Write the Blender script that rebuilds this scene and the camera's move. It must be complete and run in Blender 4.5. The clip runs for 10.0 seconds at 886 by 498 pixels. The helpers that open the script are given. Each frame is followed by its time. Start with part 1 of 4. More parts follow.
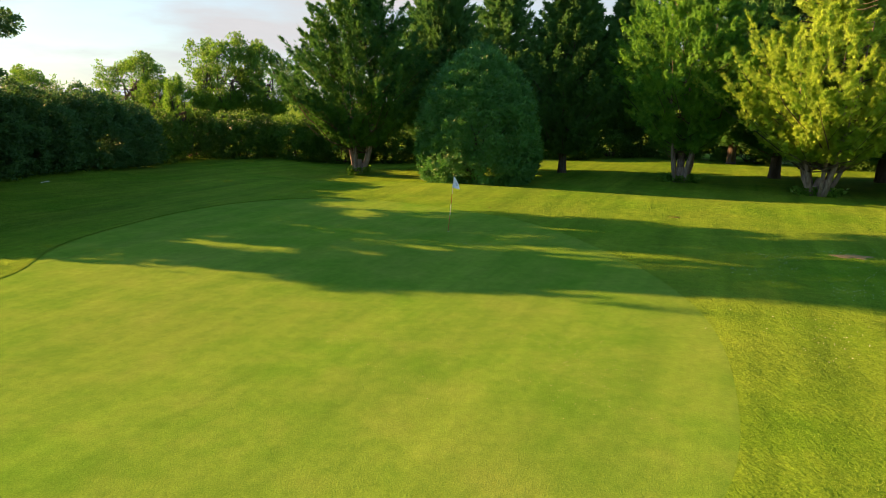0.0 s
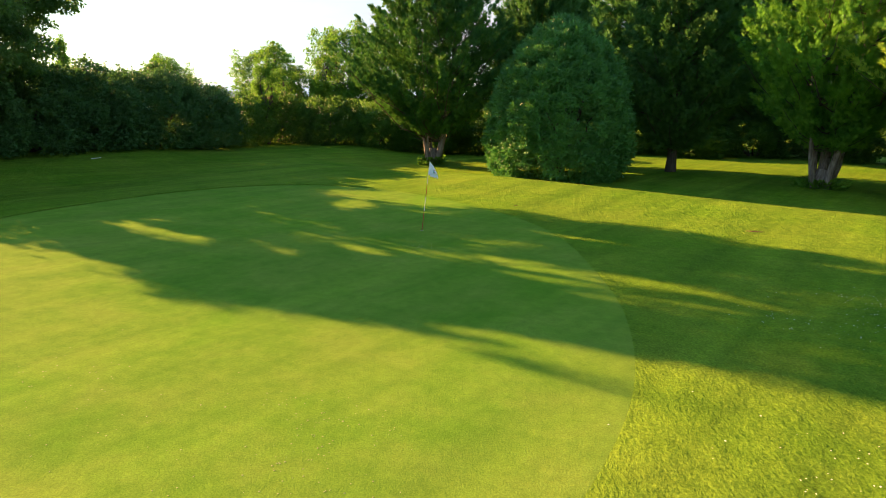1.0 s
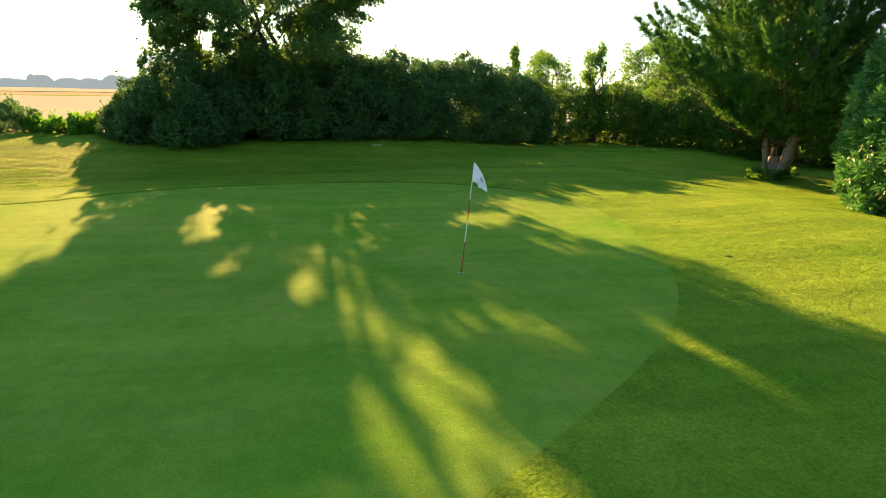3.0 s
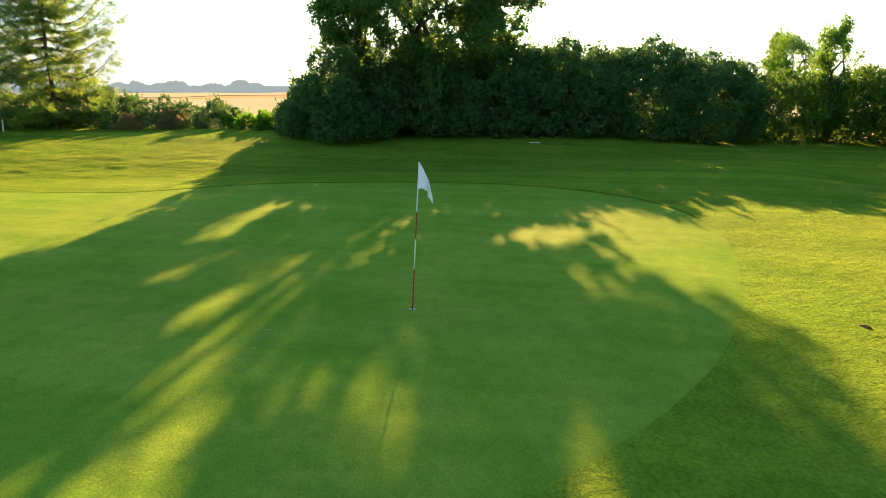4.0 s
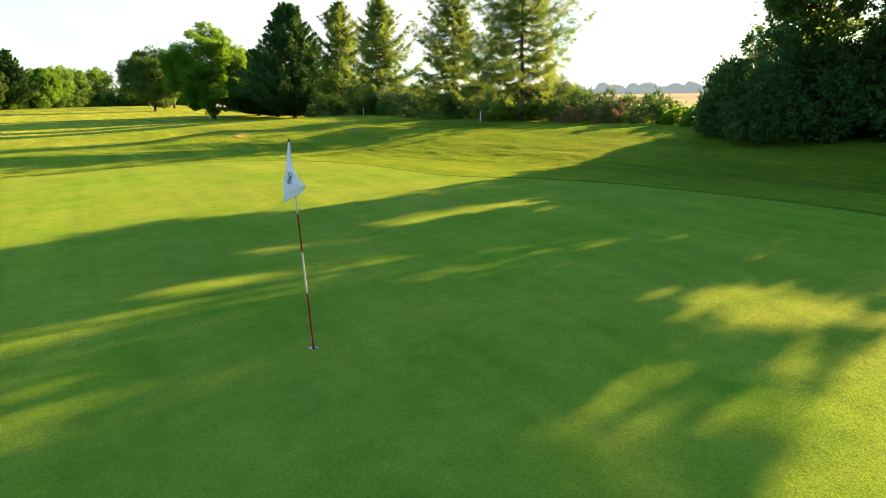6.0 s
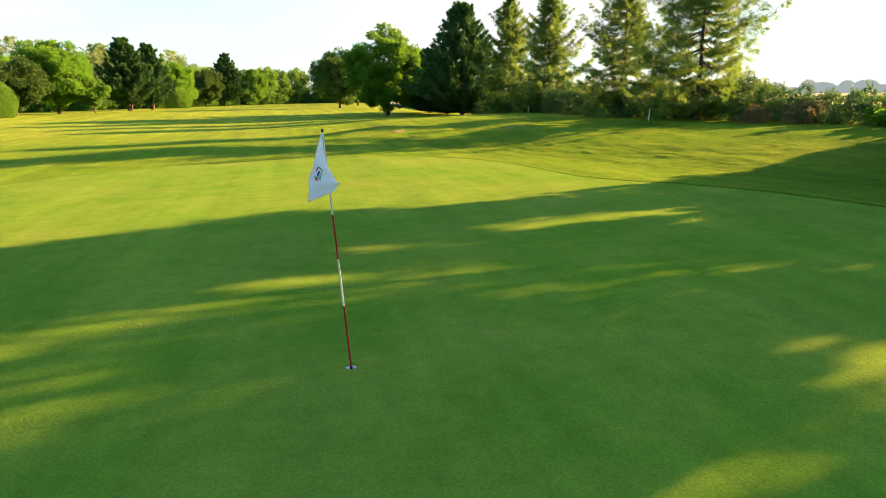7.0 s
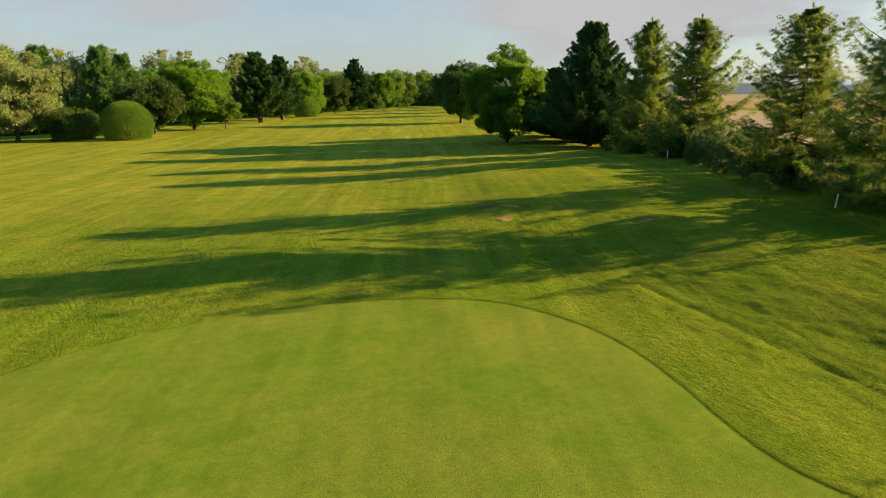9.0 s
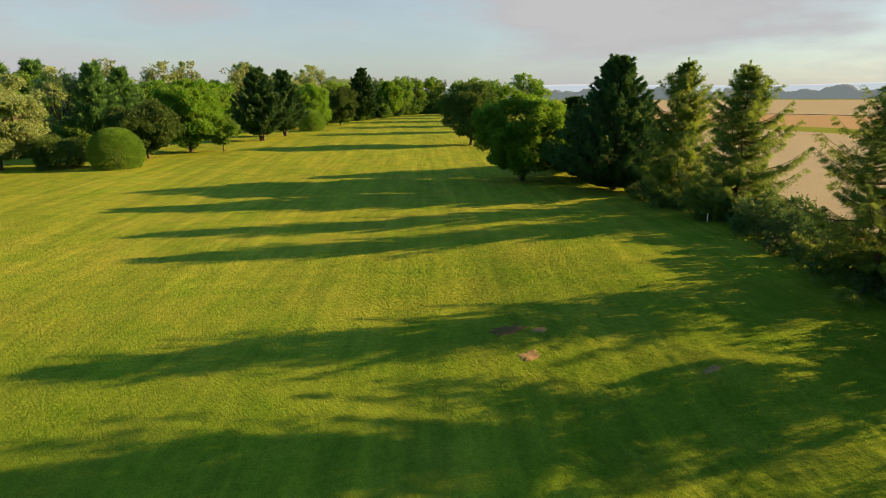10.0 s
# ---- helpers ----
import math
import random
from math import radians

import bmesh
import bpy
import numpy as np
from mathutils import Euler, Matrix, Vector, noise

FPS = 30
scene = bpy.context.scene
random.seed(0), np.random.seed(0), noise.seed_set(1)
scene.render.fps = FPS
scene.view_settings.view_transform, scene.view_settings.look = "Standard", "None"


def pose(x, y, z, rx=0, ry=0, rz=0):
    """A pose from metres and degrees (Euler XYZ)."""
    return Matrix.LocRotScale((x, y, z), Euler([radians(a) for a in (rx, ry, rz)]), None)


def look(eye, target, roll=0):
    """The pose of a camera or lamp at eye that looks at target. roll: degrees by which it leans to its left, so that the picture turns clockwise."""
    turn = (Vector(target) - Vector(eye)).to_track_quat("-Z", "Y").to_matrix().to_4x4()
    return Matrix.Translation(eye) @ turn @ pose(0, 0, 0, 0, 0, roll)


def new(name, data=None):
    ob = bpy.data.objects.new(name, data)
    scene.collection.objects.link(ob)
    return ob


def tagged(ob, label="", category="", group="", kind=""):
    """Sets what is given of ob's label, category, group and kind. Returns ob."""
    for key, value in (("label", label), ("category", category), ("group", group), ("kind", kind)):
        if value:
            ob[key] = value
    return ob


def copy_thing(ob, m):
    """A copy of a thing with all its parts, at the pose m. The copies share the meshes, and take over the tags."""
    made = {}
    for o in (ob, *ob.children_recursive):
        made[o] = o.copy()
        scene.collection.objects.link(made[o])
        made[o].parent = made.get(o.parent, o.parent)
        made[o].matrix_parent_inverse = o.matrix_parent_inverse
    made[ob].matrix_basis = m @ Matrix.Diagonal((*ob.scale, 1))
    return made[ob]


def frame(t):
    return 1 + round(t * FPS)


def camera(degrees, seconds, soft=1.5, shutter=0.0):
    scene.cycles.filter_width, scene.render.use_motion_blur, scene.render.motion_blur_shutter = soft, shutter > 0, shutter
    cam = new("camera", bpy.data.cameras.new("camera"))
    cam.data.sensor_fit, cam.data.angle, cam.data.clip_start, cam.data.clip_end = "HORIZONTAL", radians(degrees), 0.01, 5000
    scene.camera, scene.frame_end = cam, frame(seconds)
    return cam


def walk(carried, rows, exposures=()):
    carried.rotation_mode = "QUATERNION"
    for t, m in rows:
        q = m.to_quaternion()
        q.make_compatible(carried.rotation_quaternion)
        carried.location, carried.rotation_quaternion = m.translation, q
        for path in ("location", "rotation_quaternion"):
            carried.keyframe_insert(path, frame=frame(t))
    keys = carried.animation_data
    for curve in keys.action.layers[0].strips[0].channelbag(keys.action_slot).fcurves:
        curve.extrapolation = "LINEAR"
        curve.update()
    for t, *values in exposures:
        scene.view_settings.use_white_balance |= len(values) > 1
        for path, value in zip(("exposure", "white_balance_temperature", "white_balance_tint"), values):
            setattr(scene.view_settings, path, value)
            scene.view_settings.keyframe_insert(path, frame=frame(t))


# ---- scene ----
cam = camera(71.7, 10.0, soft=0.9)
PATH = [
    (0, (0.369, 0.148, 4.749), (0.31, 2.093, 4.287), 0.7),
    (0.5, (3.031, 2.861, 4.158), (2.779, 4.789, 3.69), 0.9),
    (1, (5.763, 5.812, 3.922), (5.201, 7.671, 3.445), 1.2),
    (1.5, (7.792, 8.882, 3.874), (6.902, 10.607, 3.391), 1.4),
    (2, (8.64, 11.282, 3.743), (7.449, 12.812, 3.254), 1.4),
    (2.5, (9.061, 13.903, 3.565), (7.631, 15.212, 3.071), 1.3),
    (2.7, (9.091, 15.038, 3.45), (7.58, 16.252, 2.957), 1.3),
    (3.8, (8.206, 20.996, 3.041), (6.341, 21.516, 2.538), -0.1),
    (4, (7.99, 21.993, 3.004), (6.088, 22.351, 2.501), -0.2),
    (4.5, (7.045, 24.195, 2.863), (5.11, 24.133, 2.361), -0.3),
    (5, (5.811, 25.98, 2.729), (3.938, 25.488, 2.23), -0.5),
    (5.5, (4.606, 27.157, 2.597), (2.876, 26.283, 2.105), -0.6),
    (6, (3.707, 27.693, 2.477), (2.163, 26.519, 1.993), -1.0),
    (7.3, (1.718, 27.632, 2.339), (0.635, 26.021, 1.858), -0.8),
    (7.5, (1.309, 27.472, 2.461), (0.27, 25.832, 1.979), -0.8),
    (8, (0.248, 26.38, 3.29), (-0.687, 24.68, 2.805), -0.9),
    (8.5, (-1.137, 24.484, 4.672), (-1.983, 22.739, 4.183), -0.8),
    (9, (-2.468, 22.001, 6.518), (-3.299, 20.25, 6.024), -0.9),
    (9.5, (-4.1, 18.9, 8.389), (-4.918, 17.143, 7.896), -0.7),
    (10, (-5.582, 15.354, 10.551), (-6.39, 13.594, 10.054), -0.5),
]
walk(cam, [(t, look(eye, target, roll)) for t, eye, target, roll in PATH],
     [(0, 2.6), (0.5, 2.75), (1, 2.9), (1.5, 3.1), (2, 3.25), (2.5, 3.15), (3.2, 3.15), (4, 3.15), (4.5, 3.35), (5, 3.42), (5.5, 3.27), (6.5, 3.1), (7.5, 3.1), (8.5, 2.5), (9.3, 2.0), (10, 2.1)])

# ---- light ----
SUN_AZ, SUN_EL = radians(166.5), radians(15.5)          # azimuth from +x, towards +y
SUN_WAY = Vector((math.cos(SUN_AZ) * math.cos(SUN_EL), math.sin(SUN_AZ) * math.cos(SUN_EL), math.sin(SUN_EL)))
world = bpy.data.worlds.new("evening_sky")
scene.world = world
world.use_nodes = True
wn, wl = world.node_tree.nodes, world.node_tree.links
wn.clear()
sky = wn.new("ShaderNodeTexSky")
sky.sky_type, sky.sun_disc = "NISHITA", False
sky.sun_elevation, sky.sun_rotation = SUN_EL, math.atan2(SUN_WAY.x, SUN_WAY.y) % (2 * math.pi)
sky.altitude, sky.air_density, sky.dust_density, sky.ozone_density = 50, 1.0, 1.0, 1.5
# thin high cloud, drawn out along the horizon
wcoord, wmap, wnoise, wramp = (wn.new("ShaderNode" + k) for k in ("TexCoord", "Mapping", "TexNoise", "ValToRGB"))
wmap.inputs["Scale"].default_value = (1.6, 1.6, 7.0)
wnoise.inputs["Scale"].default_value, wnoise.inputs["Detail"].default_value, wnoise.inputs["Roughness"].default_value = 1.3, 7, 0.55
wramp.color_ramp.elements[0].position, wramp.color_ramp.elements[1].position = 0.46, 0.74
wramp.color_ramp.elements[0].color, wramp.color_ramp.elements[1].color = (0.5, 0.5, 0.5, 1), (0.95, 0.95, 0.95, 1)
wmix = wn.new("ShaderNodeMix")
wmix.data_type = "RGBA"
wgrey = wn.new("ShaderNodeValToRGB")
wgrey.color_ramp.elements[0].position, wgrey.color_ramp.elements[1].position = 0.40, 0.66
wgrey.color_ramp.elements[0].color, wgrey.color_ramp.elements[1].color = (0.75, 0.755, 0.78, 1), (1.0, 1.0, 1.0, 1)
wlift = wn.new("ShaderNodeMix")
wlift.data_type, wlift.blend_type = "RGBA", "MULTIPLY"
wlift.inputs["Factor"].default_value, wlift.inputs["B"].default_value = 1.0, (3.5, 3.45, 3.5, 1)
wback, wout = wn.new("ShaderNodeBackground"), wn.new("ShaderNodeOutputWorld")
wback.inputs["Strength"].default_value = 0.037
wl.new(wcoord.outputs["Generated"], wmap.inputs["Vector"])
wl.new(wmap.outputs["Vector"], wnoise.inputs["Vector"])
wl.new(wnoise.outputs["Fac"], wramp.inputs["Fac"])
wl.new(wnoise.outputs["Fac"], wgrey.inputs["Fac"])
wl.new(wgrey.outputs["Color"], wlift.inputs["A"])
wl.new(wlift.outputs["Result"], wmix.inputs["B"])
wsplit, wthin, wveil = wn.new("ShaderNodeSeparateXYZ"), wn.new("ShaderNodeMapRange"), wn.new("ShaderNodeMath")
wthin.interpolation_type, wveil.operation = "SMOOTHSTEP", "MULTIPLY"
for sock, v in (("From Min", 0.25), ("From Max", 0.65), ("To Min", 1.35), ("To Max", 0.12)):
    wthin.inputs[sock].default_value = v
wl.new(wcoord.outputs["Generated"], wsplit.inputs["Vector"])
wl.new(wsplit.outputs["Z"], wthin.inputs["Value"])
wl.new(wramp.outputs["Color"], wveil.inputs[0])
wl.new(wthin.outputs["Result"], wveil.inputs[1])
wl.new(wveil.outputs["Value"], wmix.inputs["Factor"])
wdim = wn.new("ShaderNodeMix")
wdim.data_type, wdim.blend_type = "RGBA", "MULTIPLY"
wdim.inputs["Factor"].default_value, wdim.inputs["B"].default_value = 1.0, (1.20, 1.50, 1.62, 1)
wl.new(sky.outputs["Color"], wdim.inputs["A"])
wl.new(wdim.outputs["Result"], wmix.inputs["A"])
wl.new(wmix.outputs["Result"], wback.inputs["Color"])
wl.new(wback.outputs["Background"], wout.inputs["Surface"])

sun = new("sun", bpy.data.lights.new("sun", "SUN"))
sun.data.energy, sun.data.angle, sun.data.color = 5.0, radians(0.5), (1.0, 0.50, 0.21)
sun.matrix_world = look(SUN_WAY * 200, (0, 0, 0))


# ---- materials ----
def nodes_of(name):
    m = bpy.data.materials.new(name)
    m.use_nodes = True
    t = m.node_tree
    t.nodes.clear()
    return m, t.nodes, t.links


def noise_node(n, l, scale, detail=4, rough=0.55, stretch=None, coords="Object"):
    c, k = n.new("ShaderNodeTexCoord"), n.new("ShaderNodeTexNoise")
    k.inputs["Scale"].default_value, k.inputs["Detail"].default_value, k.inputs["Roughness"].default_value = scale, detail, rough
    if stretch:
        mp = n.new("ShaderNodeMapping")
        mp.vector_type = "TEXTURE"
        mp.inputs["Scale"].default_value = [1 / v for v in stretch[:3]]
        mp.inputs["Rotation"].default_value = (0, 0, radians(stretch[3]) if len(stretch) > 3 else 0)
        l.new(c.outputs[coords], mp.inputs["Vector"])
        l.new(mp.outputs["Vector"], k.inputs["Vector"])
    else:
        l.new(c.outputs[coords], k.inputs["Vector"])
    return k.outputs["Fac"]


def ramp(n, l, fac, stops):
    r = n.new("ShaderNodeValToRGB")
    e = r.color_ramp.elements
    while len(e) < len(stops):
        e.new(0.5)
    for k, (p, c) in zip(e, stops):
        k.position, k.color = p, (*c, 1) if len(c) == 3 else c
    l.new(fac, r.inputs["Fac"])
    return r.outputs["Color"]


def mixed(n, l, fac, a, b, kind="MIX"):
    m = n.new("ShaderNodeMix")
    m.data_type, m.blend_type = "RGBA", kind
    for sock, v in (("Factor", fac), ("A", a), ("B", b)):
        if isinstance(v, (int, float)):
            m.inputs[sock].default_value = v
        elif isinstance(v, tuple):
            m.inputs[sock].default_value = (*v, 1)
        else:
            l.new(v, m.inputs[sock])
    return m.outputs["Result"]


def bump(n, l, height, strength, distance):
    b = n.new("ShaderNodeBump")
    b.inputs["Strength"].default_value, b.inputs["Distance"].default_value = strength, distance
    l.new(height, b.inputs["Height"])
    return b.outputs["Normal"]


def surface(n, l, colour, rough=0.8, normal=None, spec=0.3, metal=0.0):
    p, o = n.new("ShaderNodeBsdfPrincipled"), n.new("ShaderNodeOutputMaterial")
    if isinstance(colour, tuple):
        p.inputs["Base Color"].default_value = (*colour, 1)
    else:
        l.new(colour, p.inputs["Base Color"])
    p.inputs["Roughness"].default_value, p.inputs["Specular IOR Level"].default_value, p.inputs["Metallic"].default_value = rough, spec, metal
    if normal is not None:
        l.new(normal, p.inputs["Normal"])
    l.new(p.outputs["BSDF"], o.inputs["Surface"])
    return p, o


def leaf_material(name, dark, light, through_it=0.35, rough=0.5, tint=None, spec=0.35):
    """Leaves: two greens mixed leaf by leaf and in larger patches, part of the light shining through."""
    m, n, l = nodes_of(name)
    g = n.new("ShaderNodeNewGeometry")
    info = n.new("ShaderNodeObjectInfo")
    patch = noise_node(n, l, 0.8, 4)
    spread = n.new("ShaderNodeMapRange")
    spread.inputs["To Min"].default_value, spread.inputs["To Max"].default_value = 0.30, 0.70
    l.new(g.outputs["Random Per Island"], spread.inputs["Value"])
    one = mixed(n, l, spread.outputs["Result"], dark, light)
    two = mixed(n, l, ramp(n, l, patch, [(0.38, (0, 0, 0)), (0.66, (0.8, 0.8, 0.8))]), one, tint or light)
    hsv = n.new("ShaderNodeHueSaturation")
    val = n.new("ShaderNodeMapRange")
    val.inputs["To Min"].default_value, val.inputs["To Max"].default_value = 0.86, 1.14
    l.new(info.outputs["Random"], val.inputs["Value"])
    l.new(val.outputs["Result"], hsv.inputs["Value"])
    l.new(two, hsv.inputs["Color"])
    p, o = surface(n, l, hsv.outputs["Color"], rough, spec=spec)
    tr, mx = n.new("ShaderNodeBsdfTranslucent"), n.new("ShaderNodeMixShader")
    warm = mixed(n, l, 0.5, hsv.outputs["Color"], (1.0, 0.95, 0.35), "MULTIPLY")
    bright = n.new("ShaderNodeHueSaturation")
    bright.inputs["Value"].default_value = 1.5
    l.new(warm, bright.inputs["Color"])
    l.new(bright.outputs["Color"], tr.inputs["Color"])
    mx.inputs["Fac"].default_value = through_it
    l.new(p.outputs["BSDF"], mx.inputs[1])
    l.new(tr.outputs["BSDF"], mx.inputs[2])
    l.new(mx.outputs["Shader"], o.inputs["Surface"])
    return m


def bark_material(name, dark, light):
    m, n, l = nodes_of(name)
    f = noise_node(n, l, 9.0, 6, 0.65, (1, 1, 0.18))
    surface(n, l, ramp(n, l, f, [(0.32, dark), (0.68, light)]), 0.9, bump(n, l, f, 0.8, 0.03), 0.15)
    return m


def plain(name, colour, rough=0.5, spec=0.4, grain=0.08):
    m, n, l = nodes_of(name)
    f = noise_node(n, l, 30, 5)
    c = tuple(v * (1 - grain) for v in colour)
    surface(n, l, ramp(n, l, f, [(0.35, c), (0.65, colour)]), rough, bump(n, l, f, 0.15, 0.002), spec)
    return m


def grass_material(name, shade, mid, bright, straw, fine, relief, streak=0.25, grain=0.75, lumps=0.0, pale=None, dry=0.4, gloss=0.3, patch=0.55):
    """Mown turf: blades, mottling, drifts of dry straw, the mower's long streaks, an uneven lie and the soft gloss of cut blades."""
    m, n, l = nodes_of(name)
    blade = noise_node(n, l, fine, 6, 0.72)
    tufts = noise_node(n, l, 4.0, 5, 0.68)
    mottle = noise_node(n, l, patch, 6, 0.62)
    drift = noise_node(n, l, 0.20, 5, 0.6)
    lines = noise_node(n, l, 0.9, 4, 0.6, (0.10, 1.9, 1, 66))
    passes = noise_node(n, l, 0.5, 3, 0.5, (0.05, 1.0, 1, 70))
    a = ramp(n, l, mottle, [(0.32, shade), (0.52, mid), (0.70, bright)])
    b = mixed(n, l, ramp(n, l, drift, [(0.28, (0, 0, 0)), (0.74, (dry, dry, dry))]), a, straw)
    c = mixed(n, l, streak, b, ramp(n, l, lines, [(0.3, (0.20, 0.24, 0.12)), (0.7, (0.88, 0.86, 0.5))]), "OVERLAY")
    c = mixed(n, l, streak, c, ramp(n, l, passes, [(0.38, (0.26, 0.34, 0.2)), (0.62, (0.80, 0.74, 0.5))]), "OVERLAY")
    d = mixed(n, l, grain, c, ramp(n, l, blade, [(0.32, (0.42, 0.45, 0.38)), (0.66, (1.30, 1.26, 1.15))]), "MULTIPLY")
    e = mixed(n, l, grain * 0.5, d, ramp(n, l, tufts, [(0.34, (0.50, 0.56, 0.46)), (0.64, (1.28, 1.24, 1.1))]), "MULTIPLY")
    if pale:                                                  # the fairway turf grows paler from y 2 to y -30
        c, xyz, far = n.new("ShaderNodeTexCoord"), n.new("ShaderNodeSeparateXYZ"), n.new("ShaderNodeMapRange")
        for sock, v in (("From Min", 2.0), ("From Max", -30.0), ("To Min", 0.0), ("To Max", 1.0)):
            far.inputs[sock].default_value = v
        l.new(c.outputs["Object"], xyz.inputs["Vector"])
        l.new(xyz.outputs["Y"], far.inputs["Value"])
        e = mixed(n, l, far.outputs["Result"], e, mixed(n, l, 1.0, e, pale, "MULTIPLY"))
    dif, o = n.new("ShaderNodeBsdfPrincipled"), n.new("ShaderNodeOutputMaterial")
    dif.inputs["Roughness"].default_value, dif.inputs["Specular IOR Level"].default_value = 0.8, gloss
    l.new(e, dif.inputs["Base Color"])
    normal = bump(n, l, mixed(n, l, 0.5, blade, tufts), relief, 0.05)
    if lumps:
        k = n.new("ShaderNodeBump")
        k.inputs["Strength"].default_value, k.inputs["Distance"].default_value = lumps, 0.14
        c, xyz, bank = n.new("ShaderNodeTexCoord"), n.new("ShaderNodeSeparateXYZ"), n.new("ShaderNodeMapRange")
        for sock, v in (("From Min", -12.5), ("From Max", -16.5), ("To Min", 0.45), ("To Max", 1.0)):
            bank.inputs[sock].default_value = v
        l.new(c.outputs["Object"], xyz.inputs["Vector"])
        l.new(xyz.outputs["X"], bank.inputs["Value"])
        l.new(mixed(n, l, 1.0, noise_node(n, l, 3.6, 6, 0.72, (1.3, 0.7, 1, 15)), bank.outputs["Result"], "MULTIPLY"), k.inputs["Height"])
        l.new(normal, k.inputs["Normal"])
        normal = k.outputs["Normal"]
    l.new(normal, dif.inputs["Normal"])
    l.new(dif.outputs["BSDF"], o.inputs["Surface"])
    return m


GREEN_TURF = grass_material("green_turf", (0.070, 0.184, 0.015), (0.087, 0.204, 0.019), (0.110, 0.220, 0.026), (0.215, 0.245, 0.060), 42, 0.4, 0.14, 0.5, 0.10, None, 0.48, 0.004, 0.8)
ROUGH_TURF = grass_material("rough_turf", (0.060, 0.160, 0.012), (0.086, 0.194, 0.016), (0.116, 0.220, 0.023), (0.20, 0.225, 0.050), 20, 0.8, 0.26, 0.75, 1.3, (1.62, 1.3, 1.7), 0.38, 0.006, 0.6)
BLADES = leaf_material("grass_blades", (0.07, 0.16, 0.016), (0.125, 0.22, 0.028), 0.3, 0.7, (0.14, 0.22, 0.03), 0.1)
BARK = bark_material("grey_brown_bark", (0.035, 0.030, 0.025), (0.095, 0.085, 0.068))
PALE_BARK = bark_material("pale_stringy_bark", (0.09, 0.075, 0.06), (0.27, 0.24, 0.20))
CYPRESS = leaf_material("cypress_sprays", (0.020, 0.080, 0.023), (0.050, 0.150, 0.034), 0.18, 0.7, (0.080, 0.195, 0.034), 0.1)
# CYPRESS again, brighter: the stronger sun on one tree is put into its colour
LIT_CYPRESS = leaf_material("lit_cypress_sprays", (0.036, 0.13, 0.023), (0.105, 0.28, 0.042), 0.34, 0.7, (0.15, 0.34, 0.042), 0.1)
DARK_CYPRESS = leaf_material("dark_cypress_sprays", (0.033, 0.110, 0.032), (0.076, 0.195, 0.050), 0.20, 0.7, None, 0.1)
SPRUCE = leaf_material("spruce_sprays", (0.020, 0.066, 0.024), (0.046, 0.120, 0.036), 0.16, 0.7, None, 0.1)
GOLD = leaf_material("golden_cypress_sprays", (0.10, 0.23, 0.028), (0.24, 0.42, 0.055), 0.40, 0.7, (0.32, 0.47, 0.07), 0.1)
LAUREL = leaf_material("laurel_leaves", (0.040, 0.150, 0.038), (0.090, 0.27, 0.058), 0.22, 0.45, spec=0.3)
HEDGE = leaf_material("hedge_leaves", (0.030, 0.088, 0.030), (0.058, 0.145, 0.042), 0.30, 0.55, (0.066, 0.155, 0.042), 0.2)
TREE_LEAVES = leaf_material("hedgerow_tree_leaves", (0.036, 0.10, 0.028), (0.072, 0.17, 0.040), 0.42, 0.55, (0.085, 0.18, 0.036), 0.2)
BROAD = leaf_material("broad_leaves", (0.042, 0.120, 0.016), (0.095, 0.225, 0.028), 0.40, 0.6, (0.11, 0.24, 0.028), 0.15)
BRIGHT = leaf_material("bright_leaves", (0.045, 0.150, 0.014), (0.105, 0.27, 0.024), 0.46, 0.6, (0.125, 0.26, 0.026), 0.15)
OLIVE = leaf_material("olive_leaves", (0.024, 0.066, 0.015), (0.060, 0.13, 0.026), 0.24, 0.65, None, 0.12)
BACKHEDGE = leaf_material("back_hedge_leaves", (0.030, 0.085, 0.016), (0.066, 0.165, 0.026), 0.30, 0.6, (0.085, 0.19, 0.024), 0.15)
WILLOW = leaf_material("silver_willow_leaves", (0.075, 0.15, 0.050), (0.17, 0.27, 0.10), 0.35, 0.6)
FIR = leaf_material("fir_needles", (0.040, 0.105, 0.024), (0.115, 0.230, 0.043), 0.42, 0.65, (0.17, 0.285, 0.050), 0.15)
DRY = leaf_material("dry_stems", (0.10, 0.10, 0.04), (0.19, 0.175, 0.08), 0.25, 0.8)


# ---- terrain ----
def step(a, b, v):
    t = np.clip((v - a) / (b - a), 0, 1)
    return t * t * (3 - 2 * t)


